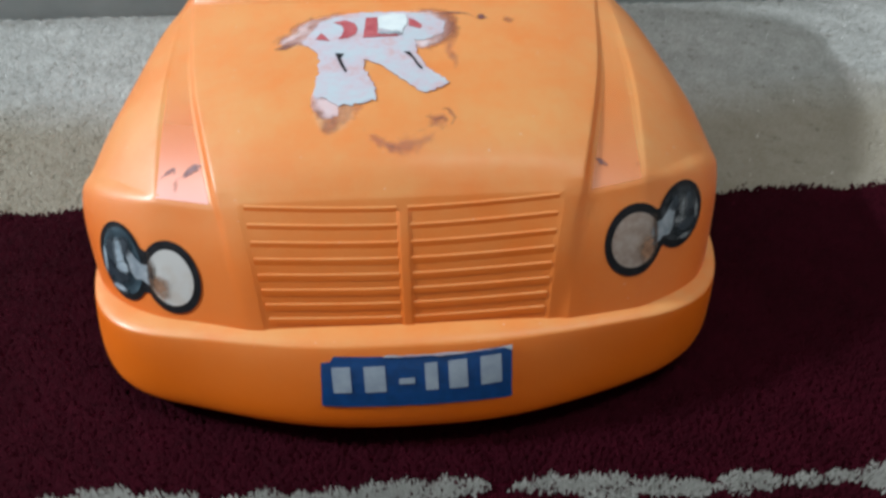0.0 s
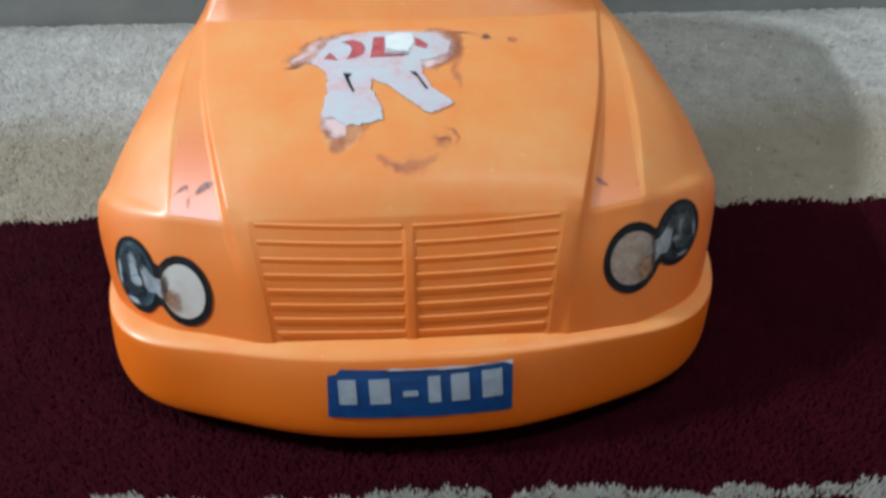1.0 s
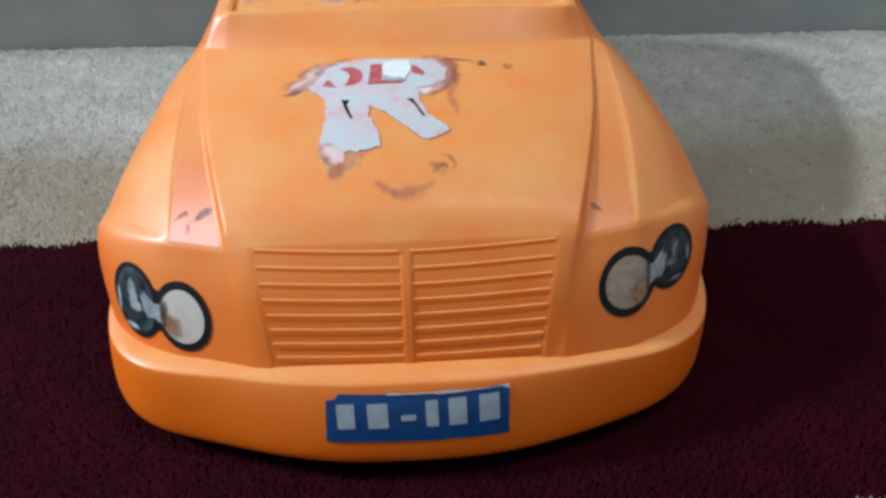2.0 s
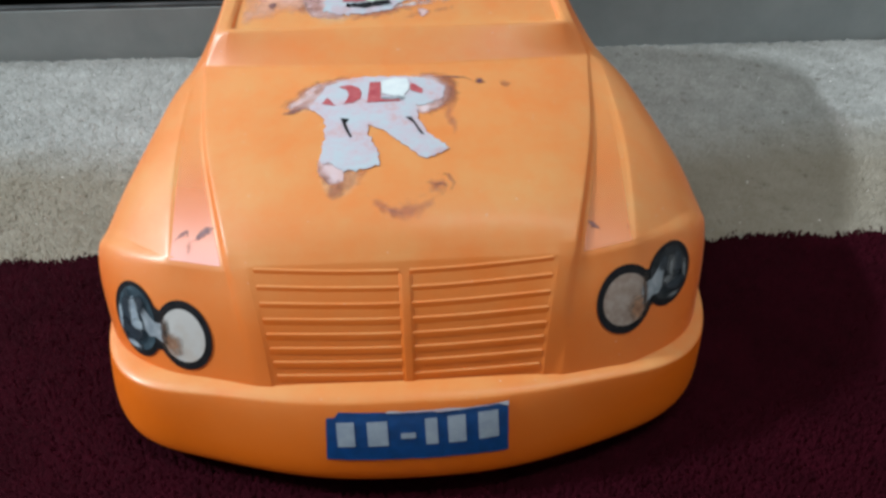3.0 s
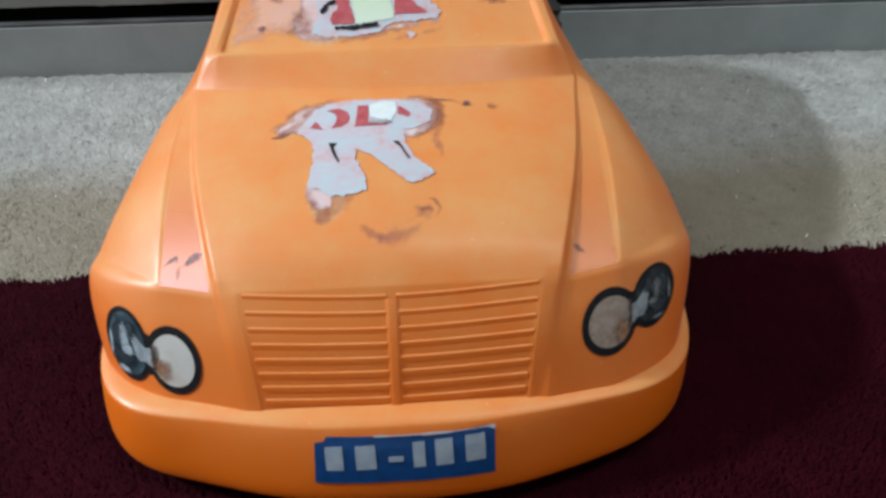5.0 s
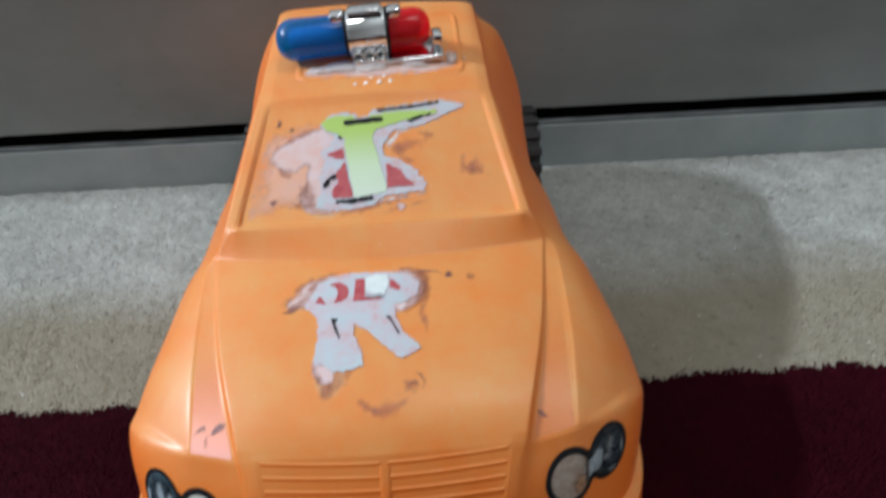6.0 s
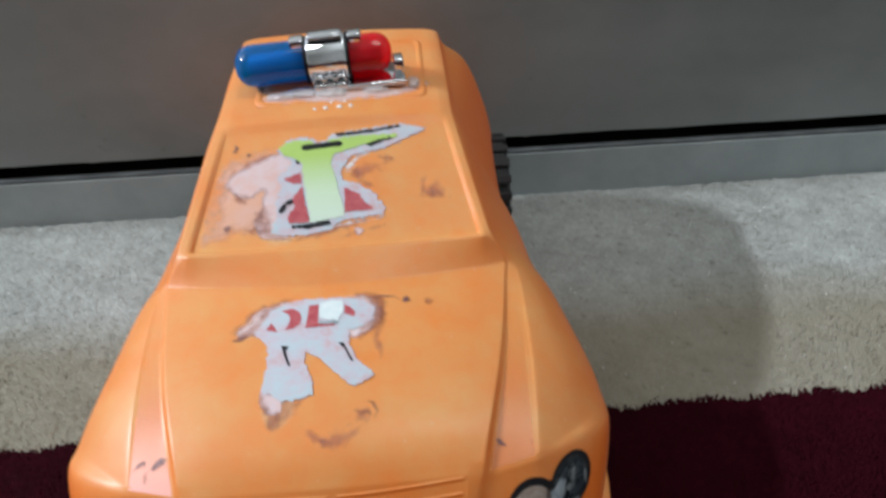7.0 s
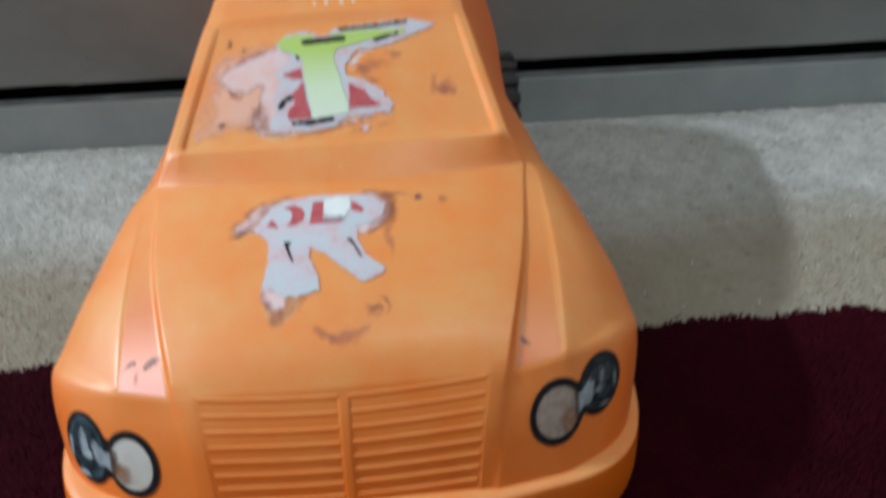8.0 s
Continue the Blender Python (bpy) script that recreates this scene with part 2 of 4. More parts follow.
w_ = maths(backing, "ADD", s_.outputs["Y"], maths(backing, "MULTIPLY", noise_of(backing, 120, 3).outputs["Fac"], 0.006))
link(backing, ramp(backing, maths(backing, "GREATER_THAN", w_, 0.178), [(0.0, (0.025, 0.0016, 0.005)), (1.0, (0.24, 0.235, 0.21))]), bsdf(backing).inputs["Base Color"])
bump(backing, noise_of(backing, 420, 4).outputs["Fac"], 1.0, 0.004)

board = material("grey-brown laminate", (0.12, 0.115, 0.11), 0.42)
c_ = node(board, "ShaderNodeTexCoord").outputs["Object"]
p_ = node(board, "ShaderNodeMapping")
p_.inputs["Scale"].default_value = (1.0, 1.0, 1.8)
link(board, c_, p_.inputs["Vector"])
w_ = noise_of(board, 6, 4, 0.6, p_.outputs["Vector"]).outputs["Fac"]
f_ = noise_of(board, 55, 5, 0.7, c_).outputs["Fac"]
col_ = ramp(board, w_, [(0.28, (0.185, 0.197, 0.199)), (0.72, (0.285, 0.299, 0.300))])
col_ = mixed(board, ramp(board, f_, [(0.66, (0, 0, 0)), (0.74, (0.5, 0.5, 0.5))]), col_, (0.07, 0.06, 0.055))
link(board, col_, bsdf(board).inputs["Base Color"])
bump(board, f_, 0.08, 0.001)

plinth_mat = material("grey plinth laminate", (0.15, 0.155, 0.16), 0.4)
f_ = noise_of(plinth_mat, 30, 5, 0.65).outputs["Fac"]
link(plinth_mat, ramp(plinth_mat, f_, [(0.35, (0.31, 0.35, 0.36)), (0.7, (0.38, 0.42, 0.43))]), bsdf(plinth_mat).inputs["Base Color"])
# dark grey that stands for the front panel's shade on the plinth
shade_band = material("dark grey panel shade", (0.07, 0.075, 0.08), 0.7)
link(shade_band, ramp(shade_band, noise_of(shade_band, 40, 4).outputs["Fac"], [(0.35, (0.055, 0.06, 0.065)), (0.7, (0.11, 0.115, 0.12))]), bsdf(shade_band).inputs["Base Color"])
# near black: the shade inside the gap is put into the colour
void = material("near-black gap shade", (0.01, 0.01, 0.01), 0.9)

plaster = material("painted plaster", (0.45, 0.45, 0.44), 0.8)
f_ = noise_of(plaster, 3, 4).outputs["Fac"]
link(plaster, ramp(plaster, f_, [(0.3, (0.42, 0.42, 0.41)), (0.7, (0.48, 0.48, 0.47))]), bsdf(plaster).inputs["Base Color"])
white_paint = material("white ceiling paint", (0.75, 0.75, 0.74), 0.8)
link(white_paint, ramp(white_paint, noise_of(white_paint, 3, 4).outputs["Fac"], [(0.3, (0.73, 0.73, 0.72)), (0.7, (0.79, 0.79, 0.78))]), bsdf(white_paint).inputs["Base Color"])
# for the unseen south wall, dark so that little light bounces from the front
dim_bounce = material("dark wall that cuts bounce", (0.1, 0.1, 0.1), 0.8)
link(dim_bounce, ramp(dim_bounce, noise_of(dim_bounce, 3, 4).outputs["Fac"], [(0.3, (0.20, 0.19, 0.18)), (0.7, (0.25, 0.24, 0.23))]), bsdf(dim_bounce).inputs["Base Color"])
tile = material("pale floor tile", (0.5, 0.47, 0.42), 0.35)
link(tile, ramp(tile, noise_of(tile, 5, 5).outputs["Fac"], [(0.3, (0.45, 0.42, 0.37)), (0.7, (0.56, 0.53, 0.48))]), bsdf(tile).inputs["Base Color"])


# ---- mesh helpers ----
def finish(name, bm, mat, parent=None, label="", smooth=False):
    me = bpy.data.meshes.new(name)
    bmesh.ops.recalc_face_normals(bm, faces=bm.faces)
    bm.to_mesh(me)
    bm.free()
    me.materials.append(mat)
    if smooth:
        me.polygons.foreach_set("use_smooth", [True] * len(me.polygons))
    ob = new(name, me)
    ob.parent = parent
    return tagged(ob, label)


def part(name, bm, mat, parent, label="", smooth=False):
    return finish(name, bm, mat, parent, label, smooth)


def box(bm, lo, hi):
    made = bmesh.ops.create_cube(bm, size=1.0)["verts"]
    for v in made:
        v.co = Vector([lo[k] + (v.co[k] + 0.5) * (hi[k] - lo[k]) for k in range(3)])
    return made


def bevelled_box(lo, hi, width, segments=2):
    bm = bmesh.new()
    box(bm, lo, hi)
    bmesh.ops.bevel(bm, geom=bm.edges[:], offset=width, segments=segments, profile=0.5, affect="EDGES")
    return bm


def loft(rings, closed=False, caps=False):
    """Quads between rows of points; closed joins each row's ends."""
    bm = bmesh.new()
    rows = [[bm.verts.new(p) for p in r] for r in rings]
    bm.verts.index_update()
    n = len(rows[0])
    for a, b in zip(rows, rows[1:]):
        for k in range(n if closed else n - 1):
            q = (k + 1) % n
            bm.faces.new((a[k], a[q], b[q], b[k]))
    if caps:
        bm.faces.new(rows[0])
        bm.faces.new(rows[-1])
    return bm


def lathe(axis_points, around, turns=32):
    """A solid of revolution about the x axis: pairs of (x, radius)."""
    return loft([[(x, r * math.cos(2 * math.pi * k / turns), r * math.sin(2 * math.pi * k / turns)) for k in range(turns)] for x, r in axis_points], True, True)


# ---- the room ----
def wall(name, lo, hi, mat, label, category):
    bm = bmesh.new()
    box(bm, lo, hi)
    return tagged(finish(name, bm, mat), label, category, "", "structure")


wall("floor", (-3.8, -2.6, -0.11), (2.6, 1.6, -0.010), tile, "pale tiled floor under the rug", "floor")
# unseen ceiling and walls, added to close the room and bounce light
wall("ceiling", (-3.8, -2.6, 2.7), (2.6, 1.6, 2.8), white_paint, "plain white painted ceiling", "ceiling")
wall("wall_west", (-3.9, -2.6, -0.01), (-3.8, 1.6, 2.7), plaster, "plain white plastered wall", "wall")
wall("wall_east", (2.6, -2.6, -0.01), (2.7, 1.6, 2.7), plaster, "plain white plastered wall", "wall")
wall("wall_south", (-3.9, -2.7, -0.01), (2.7, -2.6, 2.7), dim_bounce, "plain unseen wall, dark to cut the front fill", "wall")
wall("wall_north", (-3.9, 1.6, -0.01), (2.7, 1.7, 2.7), plaster, "plain white plastered wall", "wall")

# ---- low cabinet behind the car ----
FRONT = 0.397
cabinet = tagged(new("low_cabinet"), "low grey-brown laminate cabinet with a plinth strip", "cabinet")
cabinet.location = (0.05, FRONT, -0.010)
part("carcass", bevelled_box((-1.2, 0.080, 0.0), (1.2, 0.55, 0.195), 0.002), void, cabinet, "cabinet carcass with the gap's shade in its colour")
plinth = part("plinth", bevelled_box((-1.2, 0.0, 0.0), (1.2, 0.007, 0.0424), 0.0002, 1), plinth_mat, cabinet, "flat grey plinth strip")
# strip added where the panel shades the plinth's top, shade in its colour
part("shade_strip", bevelled_box((-1.2, 0.0006, 0.0424), (1.2, 0.0070, 0.0447), 0.0002, 1), shade_band, plinth, "dark strip standing for the panel's shade")
# the panel's lower edge is chipped and uneven
rng = random.Random(21)
n = 700
rings = []
for k in range(n + 1):
    x = -1.2 + 2.4 * k / n
    low = 0.0542 + 0.00035 * math.sin(x * 41) * math.sin(x * 23 + 1) - max(0.0, rng.gauss(-0.0004, 0.0005))
    rings.append([(x, 0.004, low + 0.0006), (x, 0.004, 0.205), (x, 0.022, 0.205), (x, 0.022, low), (x, 0.0046, low)])
bm = loft(rings, True, True)
part("front_panel", bm, board, cabinet, "grey-brown laminate front panel with a chipped lower edge")
part("top", bevelled_box((-1.2, 0.022, 0.195), (1.2, 0.56, 0.2055), 0.0015), board, cabinet)

# ---- rug ----
RUG = (-1.1, 1.2, -1.0, 0.3955)
bm = bmesh.new()
box(bm, (RUG[0], RUG[2], -0.010), (RUG[1], RUG[3], -0.0022))
rug = tagged(finish("rug", bm, backing), "cream and maroon banded pile rug on the floor", "rug")


def pile(name, mat, label, keep, step, seed, fat=1.0, more=0.0, round_=0.55, area=(-0.34, 0.44, -0.03)):
    """Overlapping three-sided tufts, one small island each, wherever keep(x, y) holds."""
    rng = np.random.default_rng(seed)
    gx, gy = np.meshgrid(np.arange(area[0], area[1], step), np.arange(area[2], RUG[3] - 0.001, step))
    x = gx.ravel() + rng.uniform(-0.6, 0.6, gx.size) * step
    y = gy.ravel() + rng.uniform(-0.6, 0.6, gx.size) * step
    some = keep(x, y, rng)
    x, y = x[some], np.minimum(y[some], RUG[3] - 0.0005)
    n = len(x)
    clump = np.sin(x * 310 + np.sin(y * 250) * 2) * np.sin(y * 370 + np.sin(x * 220) * 2)
    tall = 0.0031 + more + 0.0009 * round_ * clump + rng.uniform(-0.0007, 0.0006, n)
    way = rng.uniform(0, 2 * np.pi, n)
    lean = rng.uniform(0.0, 0.0011, n)
    wide = rng.uniform(0.0014, 0.0022, n) * fat
    turn = rng.uniform(0, 2 * np.pi, n)
    co = np.zeros((n, 4, 3))
    for k in range(3):
        a = turn + k * 2 * np.pi / 3
        co[:, k] = np.stack([x + wide * np.cos(a), y + wide * np.sin(a), np.full(n, -0.0034)], 1)
    co[:, 3] = np.stack([x + lean * np.cos(way), y + lean * np.sin(way), -0.0032 + tall], 1)
    base = 4 * np.arange(n)[:, None]
    loops = np.concatenate([base + np.array([[k, (k + 1) % 3, 3]]) for k in range(3)]).ravel()
    me = bpy.data.meshes.new(name)
    me.vertices.add(4 * n)
    me.vertices.foreach_set("co", co.ravel())
    me.loops.add(len(loops))
    me.loops.foreach_set("vertex_index", loops.astype(np.int32))
    me.polygons.add(3 * n)
    me.polygons.foreach_set("loop_start", (np.arange(3 * n) * 3).astype(np.int32))
    me.polygons.foreach_set("use_smooth", [True] * (3 * n))
    me.update(calc_edges=True)
    me.validate()
    me.materials.append(mat)
    # soft yarn shades mostly like the cloth it stands on
    out = np.zeros((n, 4, 3))
    out[:, :, 2] = 1.0
    out[:, :3, :2] = (co[:, :3, :2] - np.stack([x, y], 1)[:, None]) / wide[:, None, None] * round_
    out /= np.linalg.norm(out, axis=2)[:, :, None]
    me.normals_split_custom_set_from_vertices(out.reshape(-1, 3))
    ob = new(name, me)
    ob.parent = rug
    return tagged(ob, label, "", "", "stuff")


def is_maroon(x, y, rng):
    wob = 0.0022 * np.sin(x * 160 + 1) * np.sin(x * 57) + rng.normal(0, 0.0012, len(x))
    return (y < 0.1765 + wob) & ~((y > 0.0322 + 2.0 * wob) & (y < 0.0372 + wob))


def in_line(x, y, rng):
    clumps = np.sin(x * 137) + np.sin(x * 83 + 2) + 0.7 * np.sin(x * 311 + 1) + 0.6 * np.sin(x * 613 + 4)
    thick = 0.0022 + 0.0011 * clumps + rng.normal(0, 0.0006, len(x))
    middle = 0.0346 - 0.03 * np.maximum(0.0, x - 0.05) + 0.0010 * np.sin(x * 61) + 0.0005 * np.sin(x * 230 + 3)
    return np.abs(y - middle) < thick


pile("maroon_pile", maroon_yarn, "short maroon rug pile", is_maroon, 0.0012, 3)
pile("cream_pile", cream_yarn, "short cream rug pile", lambda x, y, rng: (y > 0.1) & ~is_maroon(x, y, rng), 0.0013, 3, 1.5, 0.0, 0.9)
pile("cream_line", line_yarn, "fuzzy cream line woven into the maroon", in_line, 0.0005, 5, 0.40, 0.0006)


def farther(x, y):
    return (x < -0.34) | (x > 0.44) | (y < -0.03)


ALL = (RUG[0] + 0.004, RUG[1] - 0.004, RUG[2] + 0.004)
pile("farther_maroon_pile", maroon_yarn, "short maroon rug pile", lambda x, y, rng: farther(x, y) & is_maroon(x, y, rng), 0.0036, 13, 2.4, 0.0, 0.55, ALL)
pile("farther_cream_pile", cream_yarn, "short cream rug pile", lambda x, y, rng: farther(x, y) & ~is_maroon(x, y, rng), 0.0036, 13, 2.4, 0.0, 1.1, ALL)
pile("glinting_fibre", glitter, "tiny glinting fibres in the pile", lambda x, y, rng: rng.random(len(x)) < np.where(y > 0.1765, 0.0034, 0.0), 0.0012, 8, 0.2, 0.0005)

# ---- the toy car ----
car = tagged(new("toy_car"), "orange plastic toy police car with torn stickers on a rug", "toy car")
car.matrix_world = pose(*CAR_AT, 0, 0, CAR_YAW)


def crease_layer(bm):
    return bm.edges.layers.float.new("crease_edge")


def subdivided(ob, levels):
    """Bakes a subdivision into the object's mesh and returns a tree of its surface for laying things on."""
    mod = ob.modifiers.new("smooth", "SUBSURF")
    mod.levels = mod.render_levels = levels
    graph = bpy.context.evaluated_depsgraph_get()
    me = bpy.data.meshes.new_from_object(ob.evaluated_get(graph))
    ob.modifiers.clear()
    ob.data = me
    me.polygons.foreach_set("use_smooth", [True] * len(me.polygons))
    return BVHTree.FromPolygons([v.co for v in me.vertices], [p.vertices for p in me.polygons])


# the lines that run over the moulding from the foot of its front face over bonnet, windscreen and
# roof down to the tail, from the middle line out to the sill
CENTRE = [(0, 0.0144, 0.027), (0, 0.0244, 0.05), (0, 0.0338, 0.062), (0, 0.0358, 0.0646), (0, 0.039, 0.0673), (0, 0.0464, 0.0727), (0, 0.066, 0.0797), (0, 0.09, 0.0848), (0, 0.113, 0.089), (0, 0.1165, 0.0896), (0, 0.1205, 0.0915), (0, 0.1345, 0.0982), (0, 0.1375, 0.0957), (0, 0.172, 0.1125), (0, 0.1992, 0.1253), (0, 0.2045, 0.1302), (0, 0.25, 0.1367), (0, 0.298, 0.1432), (0, 0.308, 0.141), (0, 0.337, 0.103), (0, 0.34, 0.04)]
PANEL = [(0.0392, 0.0163, 0.027), (0.042, 0.0271, 0.0492), (0.0452, 0.037, 0.06), (0.0458, 0.039, 0.0622), (0.0462, 0.042, 0.0645), (0.04, 0.0489, 0.0704), (0.04, 0.0675, 0.0775), (0.042, 0.091, 0.0827), (0.058, 0.1213, 0.0849), (0.06, 0.1281, 0.0861), (0.06, 0.1317, 0.0891), (0.063, 0.1386, 0.0959), (0.0624, 0.1427, 0.0947), (0.0572, 0.1725, 0.1093), (0.0527, 0.2002, 0.1227), (0.0515, 0.2055, 0.1262), (0.05, 0.251, 0.134), (0.049, 0.2985, 0.141), (0.048, 0.308, 0.1388), (0.048, 0.337, 0.102), (0.048, 0.34, 0.04)]
PANEL_RIM = [(0.0403, 0.016, 0.027), (0.0431, 0.0269, 0.0491), (0.0463, 0.0368, 0.0598), (0.0469, 0.0392, 0.0621), (0.0473, 0.0422, 0.0643), (0.0496, 0.0499, 0.0691), (0.055, 0.0688, 0.0754), (0.0608, 0.0918, 0.08), (0.0657, 0.1229, 0.0837), (0.0677, 0.131, 0.0852), (0.0667, 0.1343, 0.0886), (0.0631, 0.1386, 0.0959), (0.0625, 0.1427, 0.0949), (0.0573, 0.1725, 0.1095), (0.0528, 0.2003, 0.1229), (0.0516, 0.2055, 0.1262), (0.0525, 0.2512, 0.1334), (0.0518, 0.2985, 0.1404), (0.051, 0.308, 0.138), (0.051, 0.337, 0.1015), (0.051, 0.34, 0.04)]
BONNET_EDGE = [(0.0438, 0.0165, 0.027), (0.0478, 0.0277, 0.049), (0.0508, 0.0375, 0.0594), (0.0518, 0.04, 0.0615), (0.0528, 0.0429, 0.064), (0.0551, 0.0505, 0.0683), (0.0605, 0.0692, 0.0746), (0.0663, 0.0921, 0.0791), (0.0712, 0.124, 0.0829), (0.0732, 0.133, 0.0845), (0.0712, 0.136, 0.0882), (0.0655, 0.1392, 0.0952), (0.0642, 0.1428, 0.0962), (0.059, 0.1728, 0.1106), (0.0545, 0.2012, 0.124), (0.054, 0.206, 0.1256), (0.055, 0.2515, 0.1328), (0.0545, 0.2985, 0.1398), (0.054, 0.308, 0.1372), (0.054, 0.337, 0.101), (0.054, 0.34, 0.04)]
CHANNEL_FOOT = [(0.046, 0.0172, 0.027), (0.05, 0.0288, 0.0485), (0.053, 0.0386, 0.0581), (0.054, 0.0399, 0.0596), (0.0545, 0.0418, 0.0609), (0.0568, 0.0514, 0.0661), (0.0622, 0.0695, 0.0726), (0.068, 0.0925, 0.0777), (0.0726, 0.1248, 0.0821), (0.0742, 0.1338, 0.0838), (0.0728, 0.1368, 0.0872), (0.0675, 0.14, 0.0945), (0.0662, 0.1435, 0.0962), (0.061, 0.1735, 0.1104), (0.0565, 0.2018, 0.1237), (0.0562, 0.2065, 0.1245), (0.0572, 0.252, 0.1318), (0.057, 0.2985, 0.1384), (0.0568, 0.308, 0.1359), (0.0568, 0.337, 0.1), (0.0568, 0.34, 0.04)]
CHANNEL_RIM = [(0.066, 0.0244, 0.027), (0.0685, 0.035, 0.048), (0.0702, 0.0435, 0.0581), (0.0705, 0.0447, 0.0597), (0.0705, 0.0467, 0.0609), (0.0715, 0.0568, 0.0654), (0.073, 0.073, 0.0716), (0.0747, 0.095, 0.0769), (0.076, 0.1265, 0.0814), (0.076, 0.1345, 0.083), (0.0745, 0.1375, 0.0855), (0.069, 0.141, 0.0925), (0.068, 0.145, 0.094), (0.0632, 0.175, 0.1075), (0.0595, 0.203, 0.12), (0.0595, 0.208, 0.1205), (0.0598, 0.254, 0.1245), (0.0605, 0.2985, 0.1302), (0.0612, 0.31, 0.1287), (0.062, 0.337, 0.098), (0.062, 0.34, 0.04)]
WING_RIDGE = [(0.069, 0.0259, 0.027), (0.0715, 0.0366, 0.048), (0.0732, 0.0452, 0.0578), (0.0735, 0.0463, 0.0595), (0.0721, 0.0471, 0.0608), (0.0731, 0.0572, 0.0655), (0.0746, 0.0734, 0.0718), (0.0763, 0.0954, 0.077), (0.0776, 0.1269, 0.0812), (0.0775, 0.135, 0.0825), (0.0762, 0.1385, 0.084), (0.0715, 0.142, 0.089), (0.0705, 0.1465, 0.09), (0.066, 0.177, 0.102), (0.063, 0.206, 0.113), (0.0632, 0.211, 0.113), (0.0665, 0.257, 0.115), (0.0735, 0.302, 0.1242), (0.0745, 0.318, 0.1207), (0.069, 0.338, 0.1), (0.069, 0.34, 0.04)]
WING = [(0.0895, 0.0396, 0.027), (0.094, 0.0492, 0.045), (0.0938, 0.0554, 0.0551), (0.0934, 0.0598, 0.0576), (0.093, 0.0632, 0.0585), (0.0923, 0.0704, 0.0621), (0.0908, 0.085, 0.068), (0.0885, 0.105, 0.0725), (0.0868, 0.132, 0.076), (0.0848, 0.14, 0.077), (0.0842, 0.144, 0.0775), (0.0825, 0.156, 0.0785), (0.0818, 0.162, 0.079), (0.079, 0.19, 0.081), (0.0755, 0.215, 0.085), (0.0745, 0.222, 0.087), (0.079, 0.262, 0.096), (0.0845, 0.306, 0.1035), (0.0855, 0.322, 0.1015), (0.08, 0.34, 0.088), (0.078, 0.341, 0.04)]
FLANK = [(0.0985, 0.0592, 0.027), (0.1028, 0.068, 0.042), (0.1038, 0.0727, 0.0489), (0.104, 0.0735, 0.05), (0.1048, 0.079, 0.0505), (0.1043, 0.084, 0.052), (0.1028, 0.098, 0.0545), (0.0995, 0.115, 0.057), (0.0965, 0.139, 0.059), (0.0945, 0.148, 0.0595), (0.0938, 0.154, 0.06), (0.0928, 0.168, 0.0605), (0.0925, 0.175, 0.061), (0.0915, 0.203, 0.062), (0.087, 0.226, 0.064), (0.086, 0.232, 0.066), (0.089, 0.269, 0.073), (0.093, 0.308, 0.078), (0.094, 0.324, 0.075), (0.088, 0.341, 0.07), (0.086, 0.342, 0.04)]
SILL = [(0.1005, 0.0752, 0.027), (0.1048, 0.082, 0.033), (0.1061, 0.0854, 0.033), (0.1063, 0.086, 0.033), (0.1068, 0.09, 0.032), (0.1068, 0.096, 0.03), (0.1063, 0.108, 0.028), (0.104, 0.124, 0.026), (0.102, 0.146, 0.024), (0.1, 0.156, 0.024), (0.0995, 0.162, 0.024), (0.0985, 0.176, 0.026), (0.098, 0.184, 0.027), (0.097, 0.212, 0.03), (0.093, 0.236, 0.034), (0.0925, 0.243, 0.038), (0.093, 0.276, 0.05), (0.0955, 0.309, 0.056), (0.098, 0.324, 0.054), (0.092, 0.342, 0.054), (0.09, 0.343, 0.04)]
SHELL = list(zip(CENTRE, PANEL, PANEL_RIM, BONNET_EDGE, CHANNEL_FOOT, CHANNEL_RIM, WING_RIDGE, WING, FLANK, SILL))
# the moulding is a little fuller on one flank, and its wings stand a little forward there
FULLER = [0.004, 0.0038, 0.0036, 0.0034, 0.003, 0.003, 0.004, 0.004, 0.003, 0.002, 0.001, 0, 0, 0, -0.0005, -0.0020, -0.0038, -0.0042, -0.0036, -0.002, 0]
LEANER = [-0.004, -0.0032, -0.0022, -0.0014] + [0.0] * 4 + [-0.0004, 0.0006, 0.0010, 0.0008, 0.0004, 0.0] + [0.0015, 0.003, 0.005, 0.007, 0.007, 0.004, 0]
FORWARD = [0.0045, 0.0012] + [0.0] * 19
# the windscreen pillars stand out a little on both sides
PILLAR = [0] * 11 + [0.0012, 0.002, 0.0025, 0.0025, 0.0022, 0.001, 0, 0, 0, 0]
ONE_SIDE = (0, 0, 0, 0, 0, 0.4, 0.4, 1, 1, 1)
AHEAD = (0, 0, 0, 0, 0.3, 0.8, 0.9, 1, 0.6, 0)


def shell_row(row, more, less, forward, pillar):
    """One row of the moulding, from sill to sill."""
    left, right = [], []
    for k, (u, v, w) in enumerate(row):
        out = pillar if 3 < k < 7 else 0.0
        left.append((-u + (less if k > 5 else 0.0) - out, v - 0.25 * forward * AHEAD[k], w))
        right.append((u + more * ONE_SIDE[k] + 0.5 * out, v - forward * AHEAD[k], w))
    return left[:0:-1] + right


bm = loft([shell_row(*every) for every in zip(SHELL, FULLER, LEANER, FORWARD, PILLAR)])
sharp = crease_layer(bm)
